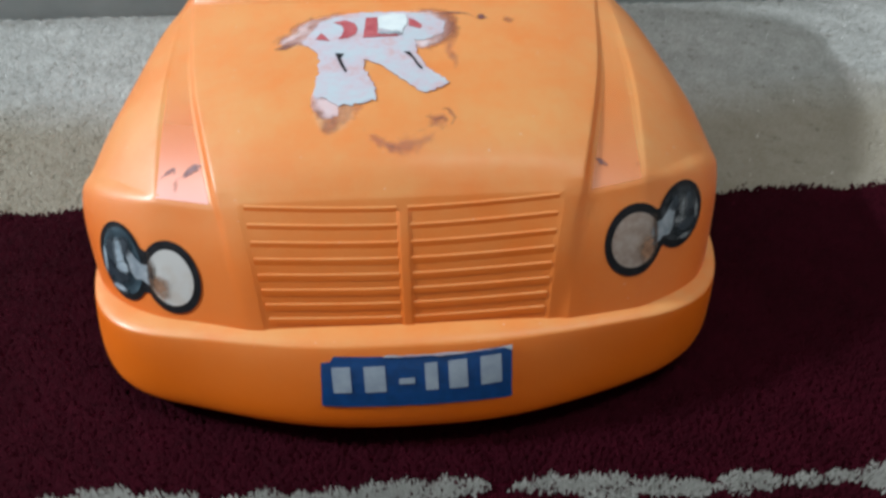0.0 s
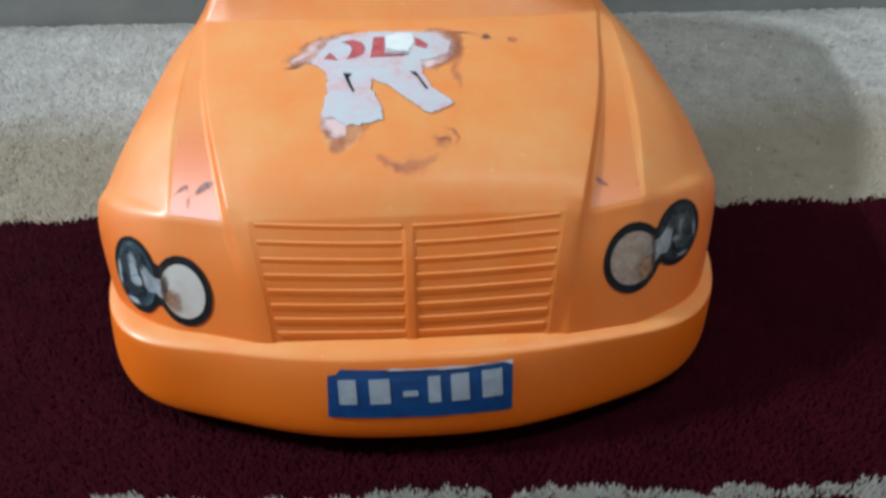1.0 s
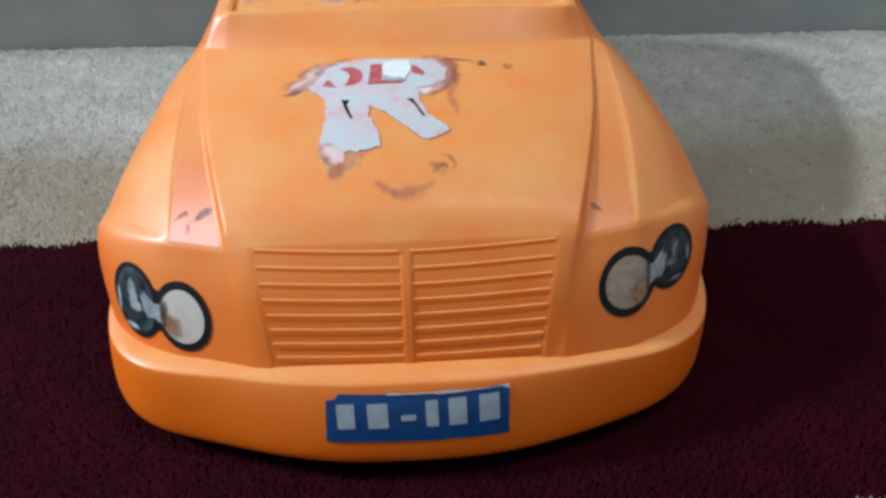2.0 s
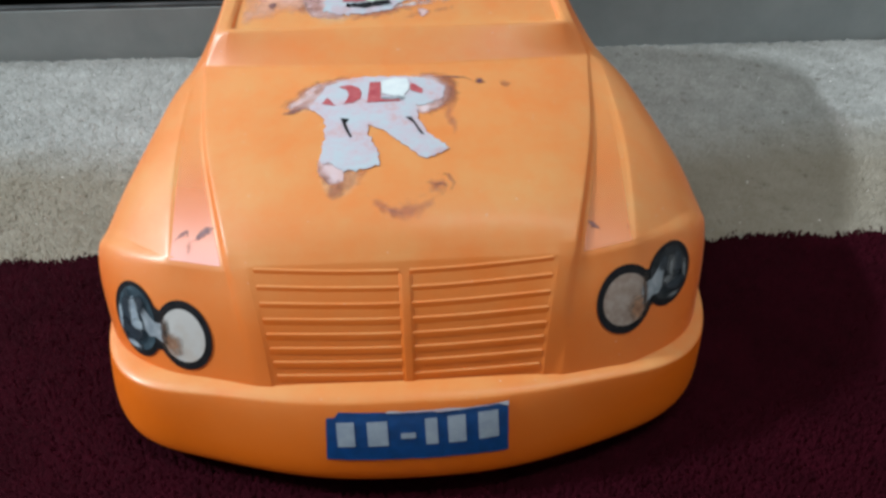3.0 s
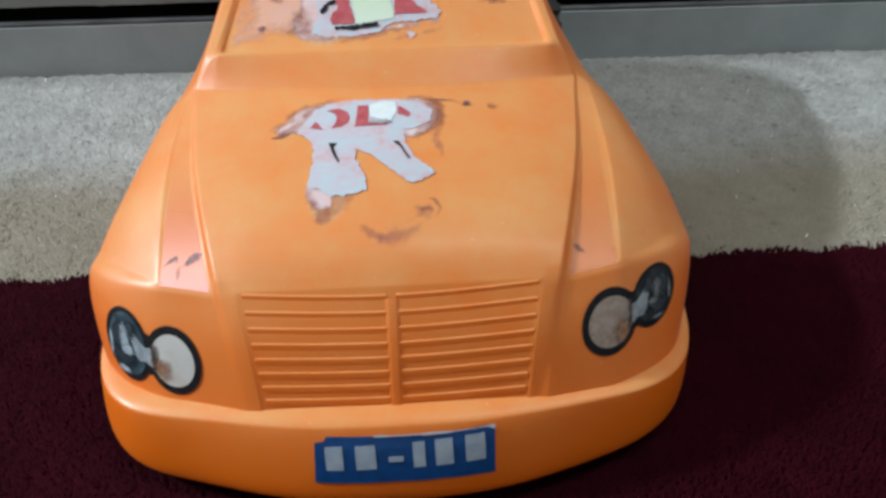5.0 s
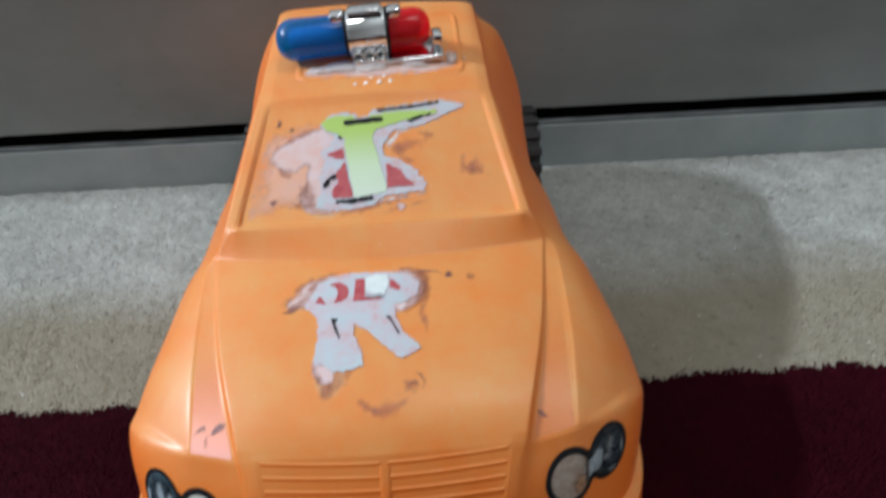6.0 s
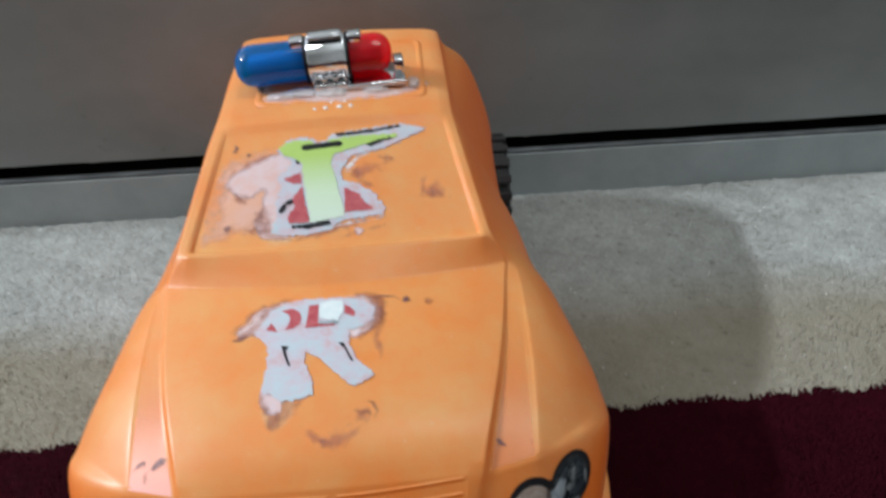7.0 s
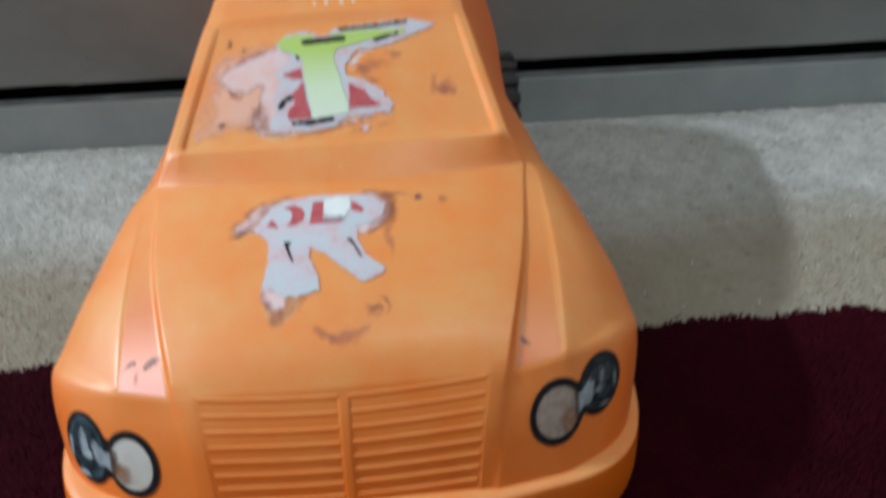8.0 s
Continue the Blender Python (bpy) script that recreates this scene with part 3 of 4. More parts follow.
# how sharp the moulded edges are, across the lines and along them: first and last place, sharpness
ACROSS = {2: (0, 2, 0.7), 3: (0, 2, 0.6), 4: (0, 7, 0.75), 9: (0, 4, 0.85), 11: (0, 3, 0.95), 12: (0, 2, 0.95), 14: (0, 2, 0.95), 15: (0, 4, 0.7), 17: (0, 5, 0.75)}
ALONG = {1: (0, 14, 0.75), 2: (0, 3, 0.5), 3: (2, 15, 0.5), 4: (0, 18, 0.45), 5: (4, 9, 0.45), 6: (4, 9, 0.4)}
bm.verts.ensure_lookup_table()
wide = 2 * len(ONE_SIDE) - 1
for e in bm.edges:
    (r0, c0), (r1, c1) = sorted(divmod(v.index, wide) for v in e.verts)
    j0, j1 = abs(c0 - wide // 2), abs(c1 - wide // 2)
    if r0 == r1 and r0 in ACROSS and ACROSS[r0][0] <= min(j0, j1) and max(j0, j1) <= ACROSS[r0][1]:
        e[sharp] = ACROSS[r0][2]
    if c0 == c1 and j0 in ALONG and ALONG[j0][0] <= r0 and r1 <= ALONG[j0][1] and not (j0 == 1 and 3 <= r0 < 12):
        e[sharp] = ALONG[j0][2]
body = part("body", bm, body_paint, car, "one-piece orange plastic body shell with rubbed-off sticker glue", True)
skin = subdivided(body, 3)

# bumper: the plan line of its foot, swept with one profile
PLAN = [(0, 0), (.020, .0005), (.036, .0030), (.052, .0073), (.066, .0120), (.079, .0170), (.0896, .0240), (.0976, .0332), (.1029, .0448), (.1061, .0592), (.1077, .0780), (.1079, .0900)]
PROFILE = [(0, .014, .006), (0, .003, .0052), (0, .0004, .0072), (.0024, 0, .0149), (.0065, 0, .0244), (.0096, 0, .0298), (.0107, .0001, .0314), (.0112, .0014, .0324), (.0112, .0045, .0330), (.0112, .0110, .0333), (.0112, .0200, .0335)]
rows = []
full = [(-u + 0.0004 * min(1.0, u / 0.08), v - 0.0018 * math.exp(-((u - 0.088) / 0.016) ** 2)) for u, v in PLAN[:0:-1]] + PLAN
for k, (u, v) in enumerate(full):
    a, b = full[max(k - 1, 0)], full[min(k + 1, len(full) - 1)]
    way = Vector((b[0] - a[0], b[1] - a[1])).normalized()
    inward = Vector((-way.y, way.x))
    side = 1 - (0.88 if u > 0 else 0.66) * min(1.0, abs(u) / 0.1) ** 2
    rows.append([(u + inward.x * (d * side + e), v + inward.y * (d * side + e), w * (1 - (0.16 if u > 0 else 0.11) * min(1.0, abs(u) / 0.1) ** 2)) for d, e, w in PROFILE])
bm = loft(rows)
sharp = crease_layer(bm)
for e in bm.edges:
    a, b = sorted(v.index for v in e.verts)
    if b - a == len(PROFILE) and a % len(PROFILE) == 6:
        e[sharp] = 0.6
bumper = part("bumper", bm, trim_paint, car, "rounded orange plastic front bumper", True)
bumper_skin = subdivided(bumper, 2)


def drop(u, v, lift=0.0):
    """The point of the body's skin under (u, v), lifted off it."""
    at, normal, _, _ = skin.ray_cast(Vector((u, v, 0.4)), Vector((0, 0, -1)))
    return at + normal * (lift if normal.z > 0 else -lift)


def face(u, w, lift=0.0, tree=None):
    """The point of the front that lies behind (u, w)."""
    at, normal, _, _ = (tree or skin).ray_cast(Vector((u, -0.3, w)), Vector((0, 1, 0)))
    return at + normal * (lift if normal.y < 0 else -lift)


def torn(outline, step, rough, seed):
    """An outline with extra points and an uneven, torn edge."""
    rng = random.Random(seed)
    out = []
    for a, b in zip(outline, outline[1:] + outline[:1]):
        n = max(1, int(math.dist(a, b) / step))
        for k in range(n):
            f = k / n
            out.append((a[0] + (b[0] - a[0]) * f + rng.gauss(0, rough), a[1] + (b[1] - a[1]) * f + rng.gauss(0, rough)))
    return out


def decal(name, outline, where, mat, parent, label="", thick=0.00012, cuts=2):
    """A sticker laid on the skin: its outline filled, divided and dropped on to the surface."""
    bm = bmesh.new()
    f = bm.faces.new([bm.verts.new((a, b, 0)) for a, b in outline])
    bmesh.ops.triangulate(bm, faces=[f])
    bmesh.ops.subdivide_edges(bm, edges=bm.edges[:], cuts=cuts, use_grid_fill=True)
    made = bmesh.ops.extrude_face_region(bm, geom=bm.faces[:])["geom"]
    top = {v for v in made if isinstance(v, bmesh.types.BMVert)}
    for v in bm.verts:
        v.co = where(v.co.x, v.co.y, (thick if v in top else 0.0))
    return part(name, bm, mat, parent, label)


def moved(points):
    return [(u + 0.0035 - 0.0262 * v, v + 0.0262 * u) for u, v in points]


def upper(base):
    return lambda u, v, h: drop(u, v, base + h)


def ahead(base, tree=None):
    return lambda u, w, h: face(u, w, base + h, tree)


# grille: raised bars on the front face
def bar(points, size):
    """A louvre-like rib along points of the front face: a narrow ledge that dies into the face below it."""
    lip = ((-0.60, 0.62), (0.06, 0.56), (0.36, 0.32), (0.50, 0.0), (0.72, -0.45), (1.32, -2.0))
    return loft([[p + Vector((0, -d * size, h * size)) for d, h in lip] for p in points])


for side in (-1, 1):
    for k in range(8):
        w = 0.0350 + 0.00380 * k
        end = (0.0392 if side < 0 else 0.0398) + 0.0052 * k / 7
        pts = [face(side * (0.0016 + (end - 0.0016) * f / 10), w) for f in range(11)]
        part("grille_bar", bar(pts, 0.0007), trim_paint, car, "", True)
rings = [[face(0.0004, 0.0310 + 0.0300 * f / 10) + Vector((-0.0024 + 0.0048 * q / 8, 0.0003 - 0.0008 * min(1.0, 1.6 * math.sin(math.pi * q / 8)), 0)) for q in range(9)] for f in range(11)]
part("grille_post", loft(rings), trim_paint, car, "", True)

# faded salmon inlay in each wing channel, strongest at its front end
salmon = material("faded salmon inlay", (0.86, 0.30, 0.17), 0.32)
f_ = salmon.node_tree.nodes.new("ShaderNodeAttribute")
f_.attribute_name = "fade"
link(salmon, ramp(salmon, f_.outputs["Fac"], [(0.0, (0.78, 0.245, 0.05)), (0.55, (0.76, 0.25, 0.13)), (1.0, (0.74, 0.34, 0.29))]), bsdf(salmon).inputs["Base Color"])
link(salmon, maths(salmon, "MULTIPLY", f_.outputs["Fac"], 1.25, True), bsdf(salmon).inputs["Alpha"])
for side in (-1, 1):
    rings, fades = [], []
    for k in range(25):
        v = 0.0416 + 0.075 * k / 24
        lo = np.interp(v, [0.0425, 0.050, 0.0695, 0.0925, 0.1248], [0.0551, 0.0575, 0.0630, 0.0686, 0.0729])
        hi = np.interp(v, [0.0465, 0.056, 0.073, 0.095, 0.1265], [0.0712, 0.0718, 0.0730, 0.0745, 0.0757])
        rings.append([drop(side * (lo + (hi - lo) * q / 6), v + 0.0046 * (1 - k / 24) * q / 6 + 0.0015 * q / 6 * k / 24, 0.0001) for q in range(7)])
        fades += [(1 - k / 24) ** (2.4 if side < 0 else 1.4) * (1.0 if side < 0 else 0.34)] * 7
    ob = part("wing_inlay", loft(rings), salmon, car, "faded salmon inlay in the wing", True)
    ob.data.attributes.new("fade", "FLOAT", "POINT").data.foreach_set("value", fades)

# ---- stickers ----
hood_sticker = decal("bonnet_sticker", torn(moved([(-.0317, .0974), (-.0258, .1096), (-.0161, .1131), (-.0005, .1126), (.0093, .1104), (.0155, .1052), (.0142, .099), (.0092, .0955), (.0048, .0946), (.0049, .0887), (.0075, .0808), (.0144, .073), (.0067, .0683), (.0011, .0737), (-.0068, .083), (-.0121, .0857), (-.0114, .0812), (-.0089, .0735), (-.0083, .067), (-.0159, .0654), (-.0195, .0658), (-.0246, .0694), (-.0272, .0708), (-.0264, .078), (-.0259, .0865), (-.0268, .0923)]), 0.0009, 0.00030, 4), upper(0.00028), paper, car, "torn white remains of a paper sticker")
for name, pts, mat in (
    ("red_letter", [(-.0218, .108), (-.0176, .1088), (-.0143, .1062), (-.0136, .1030), (-.0142, .1000), (-.0165, .0980), (-.0200, .0976), (-.0187, .0998), (-.0180, .1030), (-.0190, .1060)], red),
    ("red_letter", [(-.0108, .1093), (-.0068, .1092), (-.0072, .0992), (-.0010, .0988), (-.0004, .0972), (-.0118, .0974)], red),
    ("red_letter", [(.0035, .1077), (.005, .1069), (.0077, .1036), (.0071, .1012), (.0032, .1032)], red),
    ("red_letter", [(-.0274, .0989), (-.0256, .1023), (-.0243, .1003), (-.0226, .097)], red),
    ("black_mark", [(-.0208, .0899), (-.0179, .0892), (-.019, .0871), (-.0169, .0803), (-.0176, .0799), (-.0197, .0856)], black),
    ("black_mark", [(.0009, .0884), (.0029, .0882), (.0043, .0848), (.0066, .0792), (.0055, .0798), (.0032, .0855)], black),
):
    decal(name, torn(moved(pts), 0.0015, 0.00005, 8), upper(0.00045), mat, hood_sticker, "", 0.00008)

# patch at the spot of the lamp's glare, paler than the torn paper
decal("glare_patch", torn([(-.0061, .1093), (-.0007, .1110), (.0033, .1101), (.0036, .1047), (.0015, .0990), (-.0023, .1005), (-.0058, .1017)], 0.001, 0.00018, 6), upper(0.00055), glare_paper, hood_sticker, "pale glossy patch with lamp glare in its colour", 0.00008)
decal("black_mark", torn([(-.0058, .1001), (-.0027, .0992), (-.0008, .1001), (.0016, .0996), (.0015, .0980), (-.0011, .0983), (-.0031, .0978), (-.0057, .0989)], 0.0007, 0.00018, 6), upper(0.0007), lens_grey, hood_sticker, "", 0.00006)

screen_sticker = decal("windscreen_sticker", torn([(-.0271, .1899), (-.0232, .1938), (-.0174, .1954), (-.0107, .1943), (-.0085, .1917), (-.0049, .1924), (-.0012, .1955), (.0135, .1977), (.0314, .1999), (.0387, .1989), (.0431, .1973), (.0354, .1929), (.0234, .1869), (.0132, .1848), (.0074, .1829), (.0027, .1762), (.0035, .1707), (.0086, .1691), (.0168, .1638), (.0223, .1560), (.0212, .1527), (.0123, .1515), (.0030, .1510), (-.0020, .1473), (-.0121, .1450), (-.0228, .1453), (-.0281, .1483), (-.0260, .1556), (-.0273, .1618), (-.0248, .1689), (-.0268, .1749), (-.0226, .1784), (-.0199, .1821), (-.0246, .1856)], 0.0008, 0.00042, 5), upper(0.00028), paper, car, "torn white sticker with green and red print")
for name, pts, mat in (
    ("green_print", [(-.0263, .1901), (-.0234, .1925), (-.0188, .1936), (-.0114, .1924), (-.0092, .1904), (-.0049, .1907), (-.0019, .1925), (.0090, .1938), (.0290, .1943), (.0295, .1926), (.0235, .1909), (.0133, .1888), (.0046, .1862), (-.0009, .1840), (-.0021, .1794), (.0002, .1712), (.0031, .1587), (.0039, .1524), (-.0034, .1515), (-.0108, .1507), (-.0129, .1616), (-.0156, .1814), (-.0200, .1843), (-.0247, .1866)], green),
    ("red_print", [(-.0232, .1734), (-.0157, .1763), (-.0153, .1699), (-.0196, .1707)], red),
    ("red_print", [(-.0151, .1686), (-.0114, .1510), (-.0203, .1511), (-.0211, .1547), (-.0181, .1589), (-.0193, .1626), (-.0170, .1663)], red),
    ("red_print", [(.0043, .1663), (.0112, .1631), (.0125, .1597), (.0168, .1553), (.0124, .1549), (.0042, .1547)], red),
):
    decal(name, torn(pts, 0.0009, 0.00024, 9), upper(0.00055), mat, screen_sticker, "", 0.00008)
for pts in (
    [(-.0158, .1898), (-.0143, .1906), (.0024, .1915), (.0037, .1903), (.0028, .1887), (-.0143, .1876), (-.0157, .1884)],
    [(.0003, .1957), (.0135, .1967), (.0307, .1993), (.0312, .1981), (.0135, .1953), (.0010, .1943)],
    [(-.0192, .1498), (-.0108, .1504), (-.0021, .1511), (-.0021, .1496), (-.0108, .1481), (-.0189, .1486)],
    [(-.0252, .1570), (-.0245, .1596), (-.0223, .1618), (-.0193, .1632), (-.0190, .1614), (-.0217, .1599), (-.0230, .1573), (-.0243, .1560)],
    [(.0147, .1888), (.0192, .1910), (.0265, .1926), (.0271, .1916), (.0213, .1903), (.0161, .1877)],
    [(-.0185, .1825), (-.0167, .1819), (-.0170, .1803), (-.0181, .1808)],
):
    decal("black_mark", torn(pts, 0.0007, 0.00010 if pts[0][1] == .1898 else 0.00026, 3), upper(0.0007), black, screen_sticker, "", 0.00006)


def smear(points, width, mat, seed, label=""):
    """A ragged ribbon of dirt along a line on the body."""
    rng = random.Random(seed)
    pts = [(u, v + (0.003 if v > 0.135 else 0.0)) for u, v in moved(points)]
    path = []
    for a, b in zip(pts, pts[1:]):
        n = max(2, int(math.dist(a, b) / 0.0012))
        path += [(a[0] + (b[0] - a[0]) * k / n, a[1] + (b[1] - a[1]) * k / n) for k in range(n)]
    path.append(pts[-1])
    rings, fades = [], []
    for k, q in enumerate(path):
        a, b = path[max(k - 1, 0)], path[min(k + 1, len(path) - 1)]
        way = Vector((b[0] - a[0], b[1] - a[1])).normalized()
        end = min(1.0, 0.35 + 2.0 * min(k, len(path) - 1 - k) / len(path))
        h = width * rng.uniform(0.75, 1.2) * end
        rings.append([drop(q[0] - way.y * h * f, q[1] + way.x * h * f, 0.00022) for f in (-1, -0.66, -0.33, 0, 0.33, 0.66, 1)])
        fades += [end * f for f in (0, 0.4, 0.8, 1, 0.8, 0.4, 0)]
    ob = part("dirt_smear", loft(rings), mat, car, label, True)
    ob.data.attributes.new("fade", "FLOAT", "POINT").data.foreach_set("value", fades)


for k, (pts, width, mat) in enumerate((
    ([(-.0405, .0962), (-.0370, .0975), (-.0330, .1000), (-.0305, .1040), (-.0270, .1090), (-.0210, .1125)], .0052, brown_stain),
    ([(-.0405, .0960), (-.0375, .0968), (-.0345, .0972)], .0026, dark_stain),
    ([(.0085, .1120), (.0140, .1090), (.0170, .1045), (.0165, .0990), (.0130, .0955), (.0080, .0945)], .0058, brown_stain),
    ([(.0165, .1020), (.0170, .0950), (.0155, .0890), (.0172, .0830), (.0160, .0770)], .0026, faint_stain),
    ([(-.0275, .0700), (-.0255, .0640), (-.0232, .0590), (-.0190, .0585), (-.0150, .0620)], .0040, brown_stain),
    ([(-.0150, .0590), (-.0110, .0540), (-.0070, .0512), (-.0020, .0492), (.0030, .0505), (.0075, .0535), (.0120, .0560)], .0034, faint_stain),
    ([(-.0075, .0520), (-.0045, .0500), (-.0015, .0490)], .0018, faint_stain),
    ([(.0055, .0600), (.0085, .0585), (.0110, .0592), (.0125, .0572)], .0016, brown_stain),
    ([(.0092, .0628), (.0128, .0622), (.0146, .0590), (.0128, .0555)], .0012, brown_stain),
    ([(.0120, .1112), (.0180, .1116), (.0235, .1112), (.0265, .1085)], .0010, dark_stain),
    ([(.0275, .1112), (.0288, .1090), (.0262, .1078)], .0026, dark_stain),
    ([(.0355, .1092), (.0382, .1078), (.0366, .1058)], .0034, brown_stain),
    ([(-.0462, .1930), (-.0450, .1910), (-.0462, .1895), (-.0440, .1885)], .0020, dark_stain),
    ([(-.0408, .1872), (-.0395, .1862), (-.0380, .1868)], .0020, dark_stain),
    ([(-.0500, .1745), (-.0450, .1785), (-.0380, .1815), (-.0310, .1845), (-.0240, .1865)], .0028, faint_stain),
    ([(-.0450, .1690), (-.0435, .1645), (-.0405, .1625), (-.0390, .1655)], .0034, brown_stain),
    ([(-.0500, .1515), (-.0478, .1500), (-.0460, .1515)], .0028, dark_stain),
    ([(-.0385, .1500), (-.0360, .1460), (-.0340, .1520), (-.0320, .1555), (-.0310, .1480), (-.0270, .1420)], .0050, brown_stain),
    ([(-.0200, .1405), (-.0080, .1425), (.0040, .1450), (.0140, .1470), (.0230, .1480)], .0036, faint_stain),
    ([(.0085, .1435), (.0110, .1420), (.0095, .1405)], .0022, residue),
    ([(.0180, .1790), (.0240, .1775), (.0300, .1770)], .0030, faint_stain),
    ([(.0100, .1760), (.0110, .1700), (.0130, .1660), (.0200, .1620)], .0040, faint_stain),
    ([(.0445, .1690), (.0400, .1640), (.0405, .1590), (.0450, .1560), (.0490, .1590)], .0032, faint_stain),
    ([(.0430, .1630), (.0465, .1580), (.0520, .1560)], .0036, faint_stain),
    ([(-.0728, .0534), (-.0708, .0549), (-.0690, .0556), (-.0682, .0540)], .0015, dark_stain),
    ([(-.0684, .0545), (-.0677, .0515), (-.0676, .0495), (-.0678, .0472)], .0011, brown_stain),
    ([(-.0676, .0524), (-.0652, .0530), (-.0628, .0545), (-.0592, .0548)], .0020, dark_stain),
    ([(.0552, .0496), (.0570, .0484), (.0592, .0472)], .0013, dark_stain),
    ([(.0678, .0492), (.0700, .0483)], .0013, brown_stain),
)):
    smear(pts, width, mat, 40 + k)

def inside(p, poly):
    hit = False
    for (ax, ay), (bx, by) in zip(poly, poly[1:] + poly[:1]):
        if (ay > p[1]) != (by > p[1]) and p[0] < ax + (bx - ax) * (p[1] - ay) / (by - ay):
            hit = not hit
    return hit


def rim_distance(p, poly):
    best = 1.0
    for a, b in zip(poly, poly[1:] + poly[:1]):
        d, q = Vector(b) - Vector(a), Vector(p) - Vector(a)
        f = max(0.0, min(1.0, q.dot(d) / max(d.dot(d), 1e-12)))
        best = min(best, (q - d * f).length)
    return best


def film(outline, soft, mat, lift=0.0001, step=0.0007):
    """A thin film of glue or dirt on the body that thins out within soft of its rim."""
    us, vs = [u for u, v in outline], [v for u, v in outline]
    bm, made, fades = bmesh.new(), {}, []
    nu, nv = int((max(us) - min(us)) / step) + 2, int((max(vs) - min(vs)) / step) + 2
    for a in range(nu):
        for b in range(nv):
            q = (min(us) + a * step, min(vs) + b * step)
            if inside(q, outline):
                made[a, b] = bm.verts.new(drop(*q, lift))
                fades.append(min(1.0, rim_distance(q, outline) / soft))
    for (a, b) in list(made):
        ring = [made.get(k) for k in ((a, b), (a + 1, b), (a + 1, b + 1), (a, b + 1))]
        if None not in ring:
            bm.faces.new(ring)
    ob = part("glue_film", bm, mat, car, "", True)
    ob.data.attributes.new("fade", "FLOAT", "POINT").data.foreach_set("value", fades)


SCREEN_FILM = [(-.024, .1905), (-.0379, .1858), (-.0500, .1780), (-.0515, .1730), (-.0440, .1655), (-.0372, .1650), (-.0330, .1680), (-.0340, .1600), (-.0370, .1530), (-.0330, .1450), (-.0208, .1425), (-.0150, .1567), (-.0150, .1742), (-.0175, .1880)]
HOOD_LEFT = [(-.0425, .0975), (-.0405, .1000), (-.0330, .1110), (-.0200, .1150), (-.0100, .1150), (-.0200, .1060), (-.0240, .0960), (-.0290, .0935)]
HOOD_RIGHT = [(.0040, .1150), (.0160, .1145), (.0205, .1080), (.0200, .1000), (.0165, .0930), (.0090, .0885), (.0040, .0920), (.0060, .1030)]
HOOD_LEG = [(-.0265, .0710), (-.0275, .0640), (-.0240, .0570), (-.0180, .0550), (-.0105, .0580), (-.0060, .0680), (-.0150, .0700)]
# a wide pale salmon wash over the left of the windscreen
film([(-.0520, .1900), (-.0200, .1950), (-.0050, .1600), (.0050, .1440), (-.0300, .1410), (-.0600, .1440), (-.0580, .1650)], .0160, rubbed)
film(SCREEN_FILM, .0050, residue, 0.00014)
film([(u * 1.0 - 0.001, v - 0.001) for u, v in SCREEN_FILM], .0035, faint_stain)
for outline in (HOOD_LEFT, HOOD_RIGHT):
    film([(u - (u + 0.01) * 0.05, v - (v - 0.1) * 0.08) for u, v in outline], .0040, dirty_residue, 0.00018)
    film([(u + (u + 0.01) * 0.08, v + (v - 0.1) * 0.10) for u, v in outline], .0040, brown_stain)
film(HOOD_LEG, .0050, faint_stain)
film([(-.0150, .0600), (-.0060, .0480), (.0060, .0485), (.0150, .0550), (.0140, .0650), (.0070, .0600), (-.0040, .0560)], .0100, faint_stain)
film([(-.0262, .0710), (-.0262, .0650), (-.0225, .0600), (-.0175, .0610), (-.0165, .0690)], .0040, residue, 0.00016)
film([(.0020, .1780), (.0300, .1860), (.0290, .1760), (.0130, .1690), (.0100, .1640)], .0060, faint_stain)
film([(.0360, .1640), (.0460, .1730), (.0560, .1590), (.0430, .1560)], .0050, faint_stain)
film([(-.0100, .1420), (.0230, .1510), (.0240, .1460), (.0000, .1395)], .0040, faint_stain)
film([(.0060, .0630), (.0160, .0640), (.0150, .0530), (.0070, .0540)], .0045, faint_stain)

# plate sticker: blue, its writing kept as plain bars
def on_plate(points):
    return moved([(u, 0.0152 + 1.05 * (w - 0.0148)) for u, w in points])


plate = decal("plate_sticker", torn(on_plate([(-.0276, .0272), (-.0250, .0274), (-.0238, .0288), (-.0100, .0282), (.0100, .0276), (.0264, .0278), (.0266, .0268), (.0262, .0141), (.0000, .0148), (-.0283, .0156)]), 0.003, 0.00006, 2), ahead(0.0002, bumper_skin), plate_blue, car, "blue plate sticker with a lifted torn edge", 0.0002, 3)
for u0, u1, w0, w1 in ((-.0246, -.0194, .0194, .0261), (-.0156, -.0096, .0193, .0260), (-.0058, -.0014, .0210, .0225), (.0016, .0052, .0189, .0260), (.0083, .0136, .0188, .0261), (.0174, .0234, .0188, .0262)):
    decal("printed_bar", on_plate([(u0, w0), (u1, w0), (u1, w1), (u0, w1)]), ahead(0.0005, bumper_skin), plate_white, plate, "", 0.00008)
decal("torn_edge", torn(on_plate([(-.0100, .0281), (.0100, .0275), (.0210, .0277), (.0266, .0279), (.0267, .0268), (.0240, .0275), (.0100, .0280), (-.0090, .0285)]), 0.002, 0.00012, 7), ahead(0.0007, bumper_skin), paper, plate, "curled white paper edge", 0.0001)


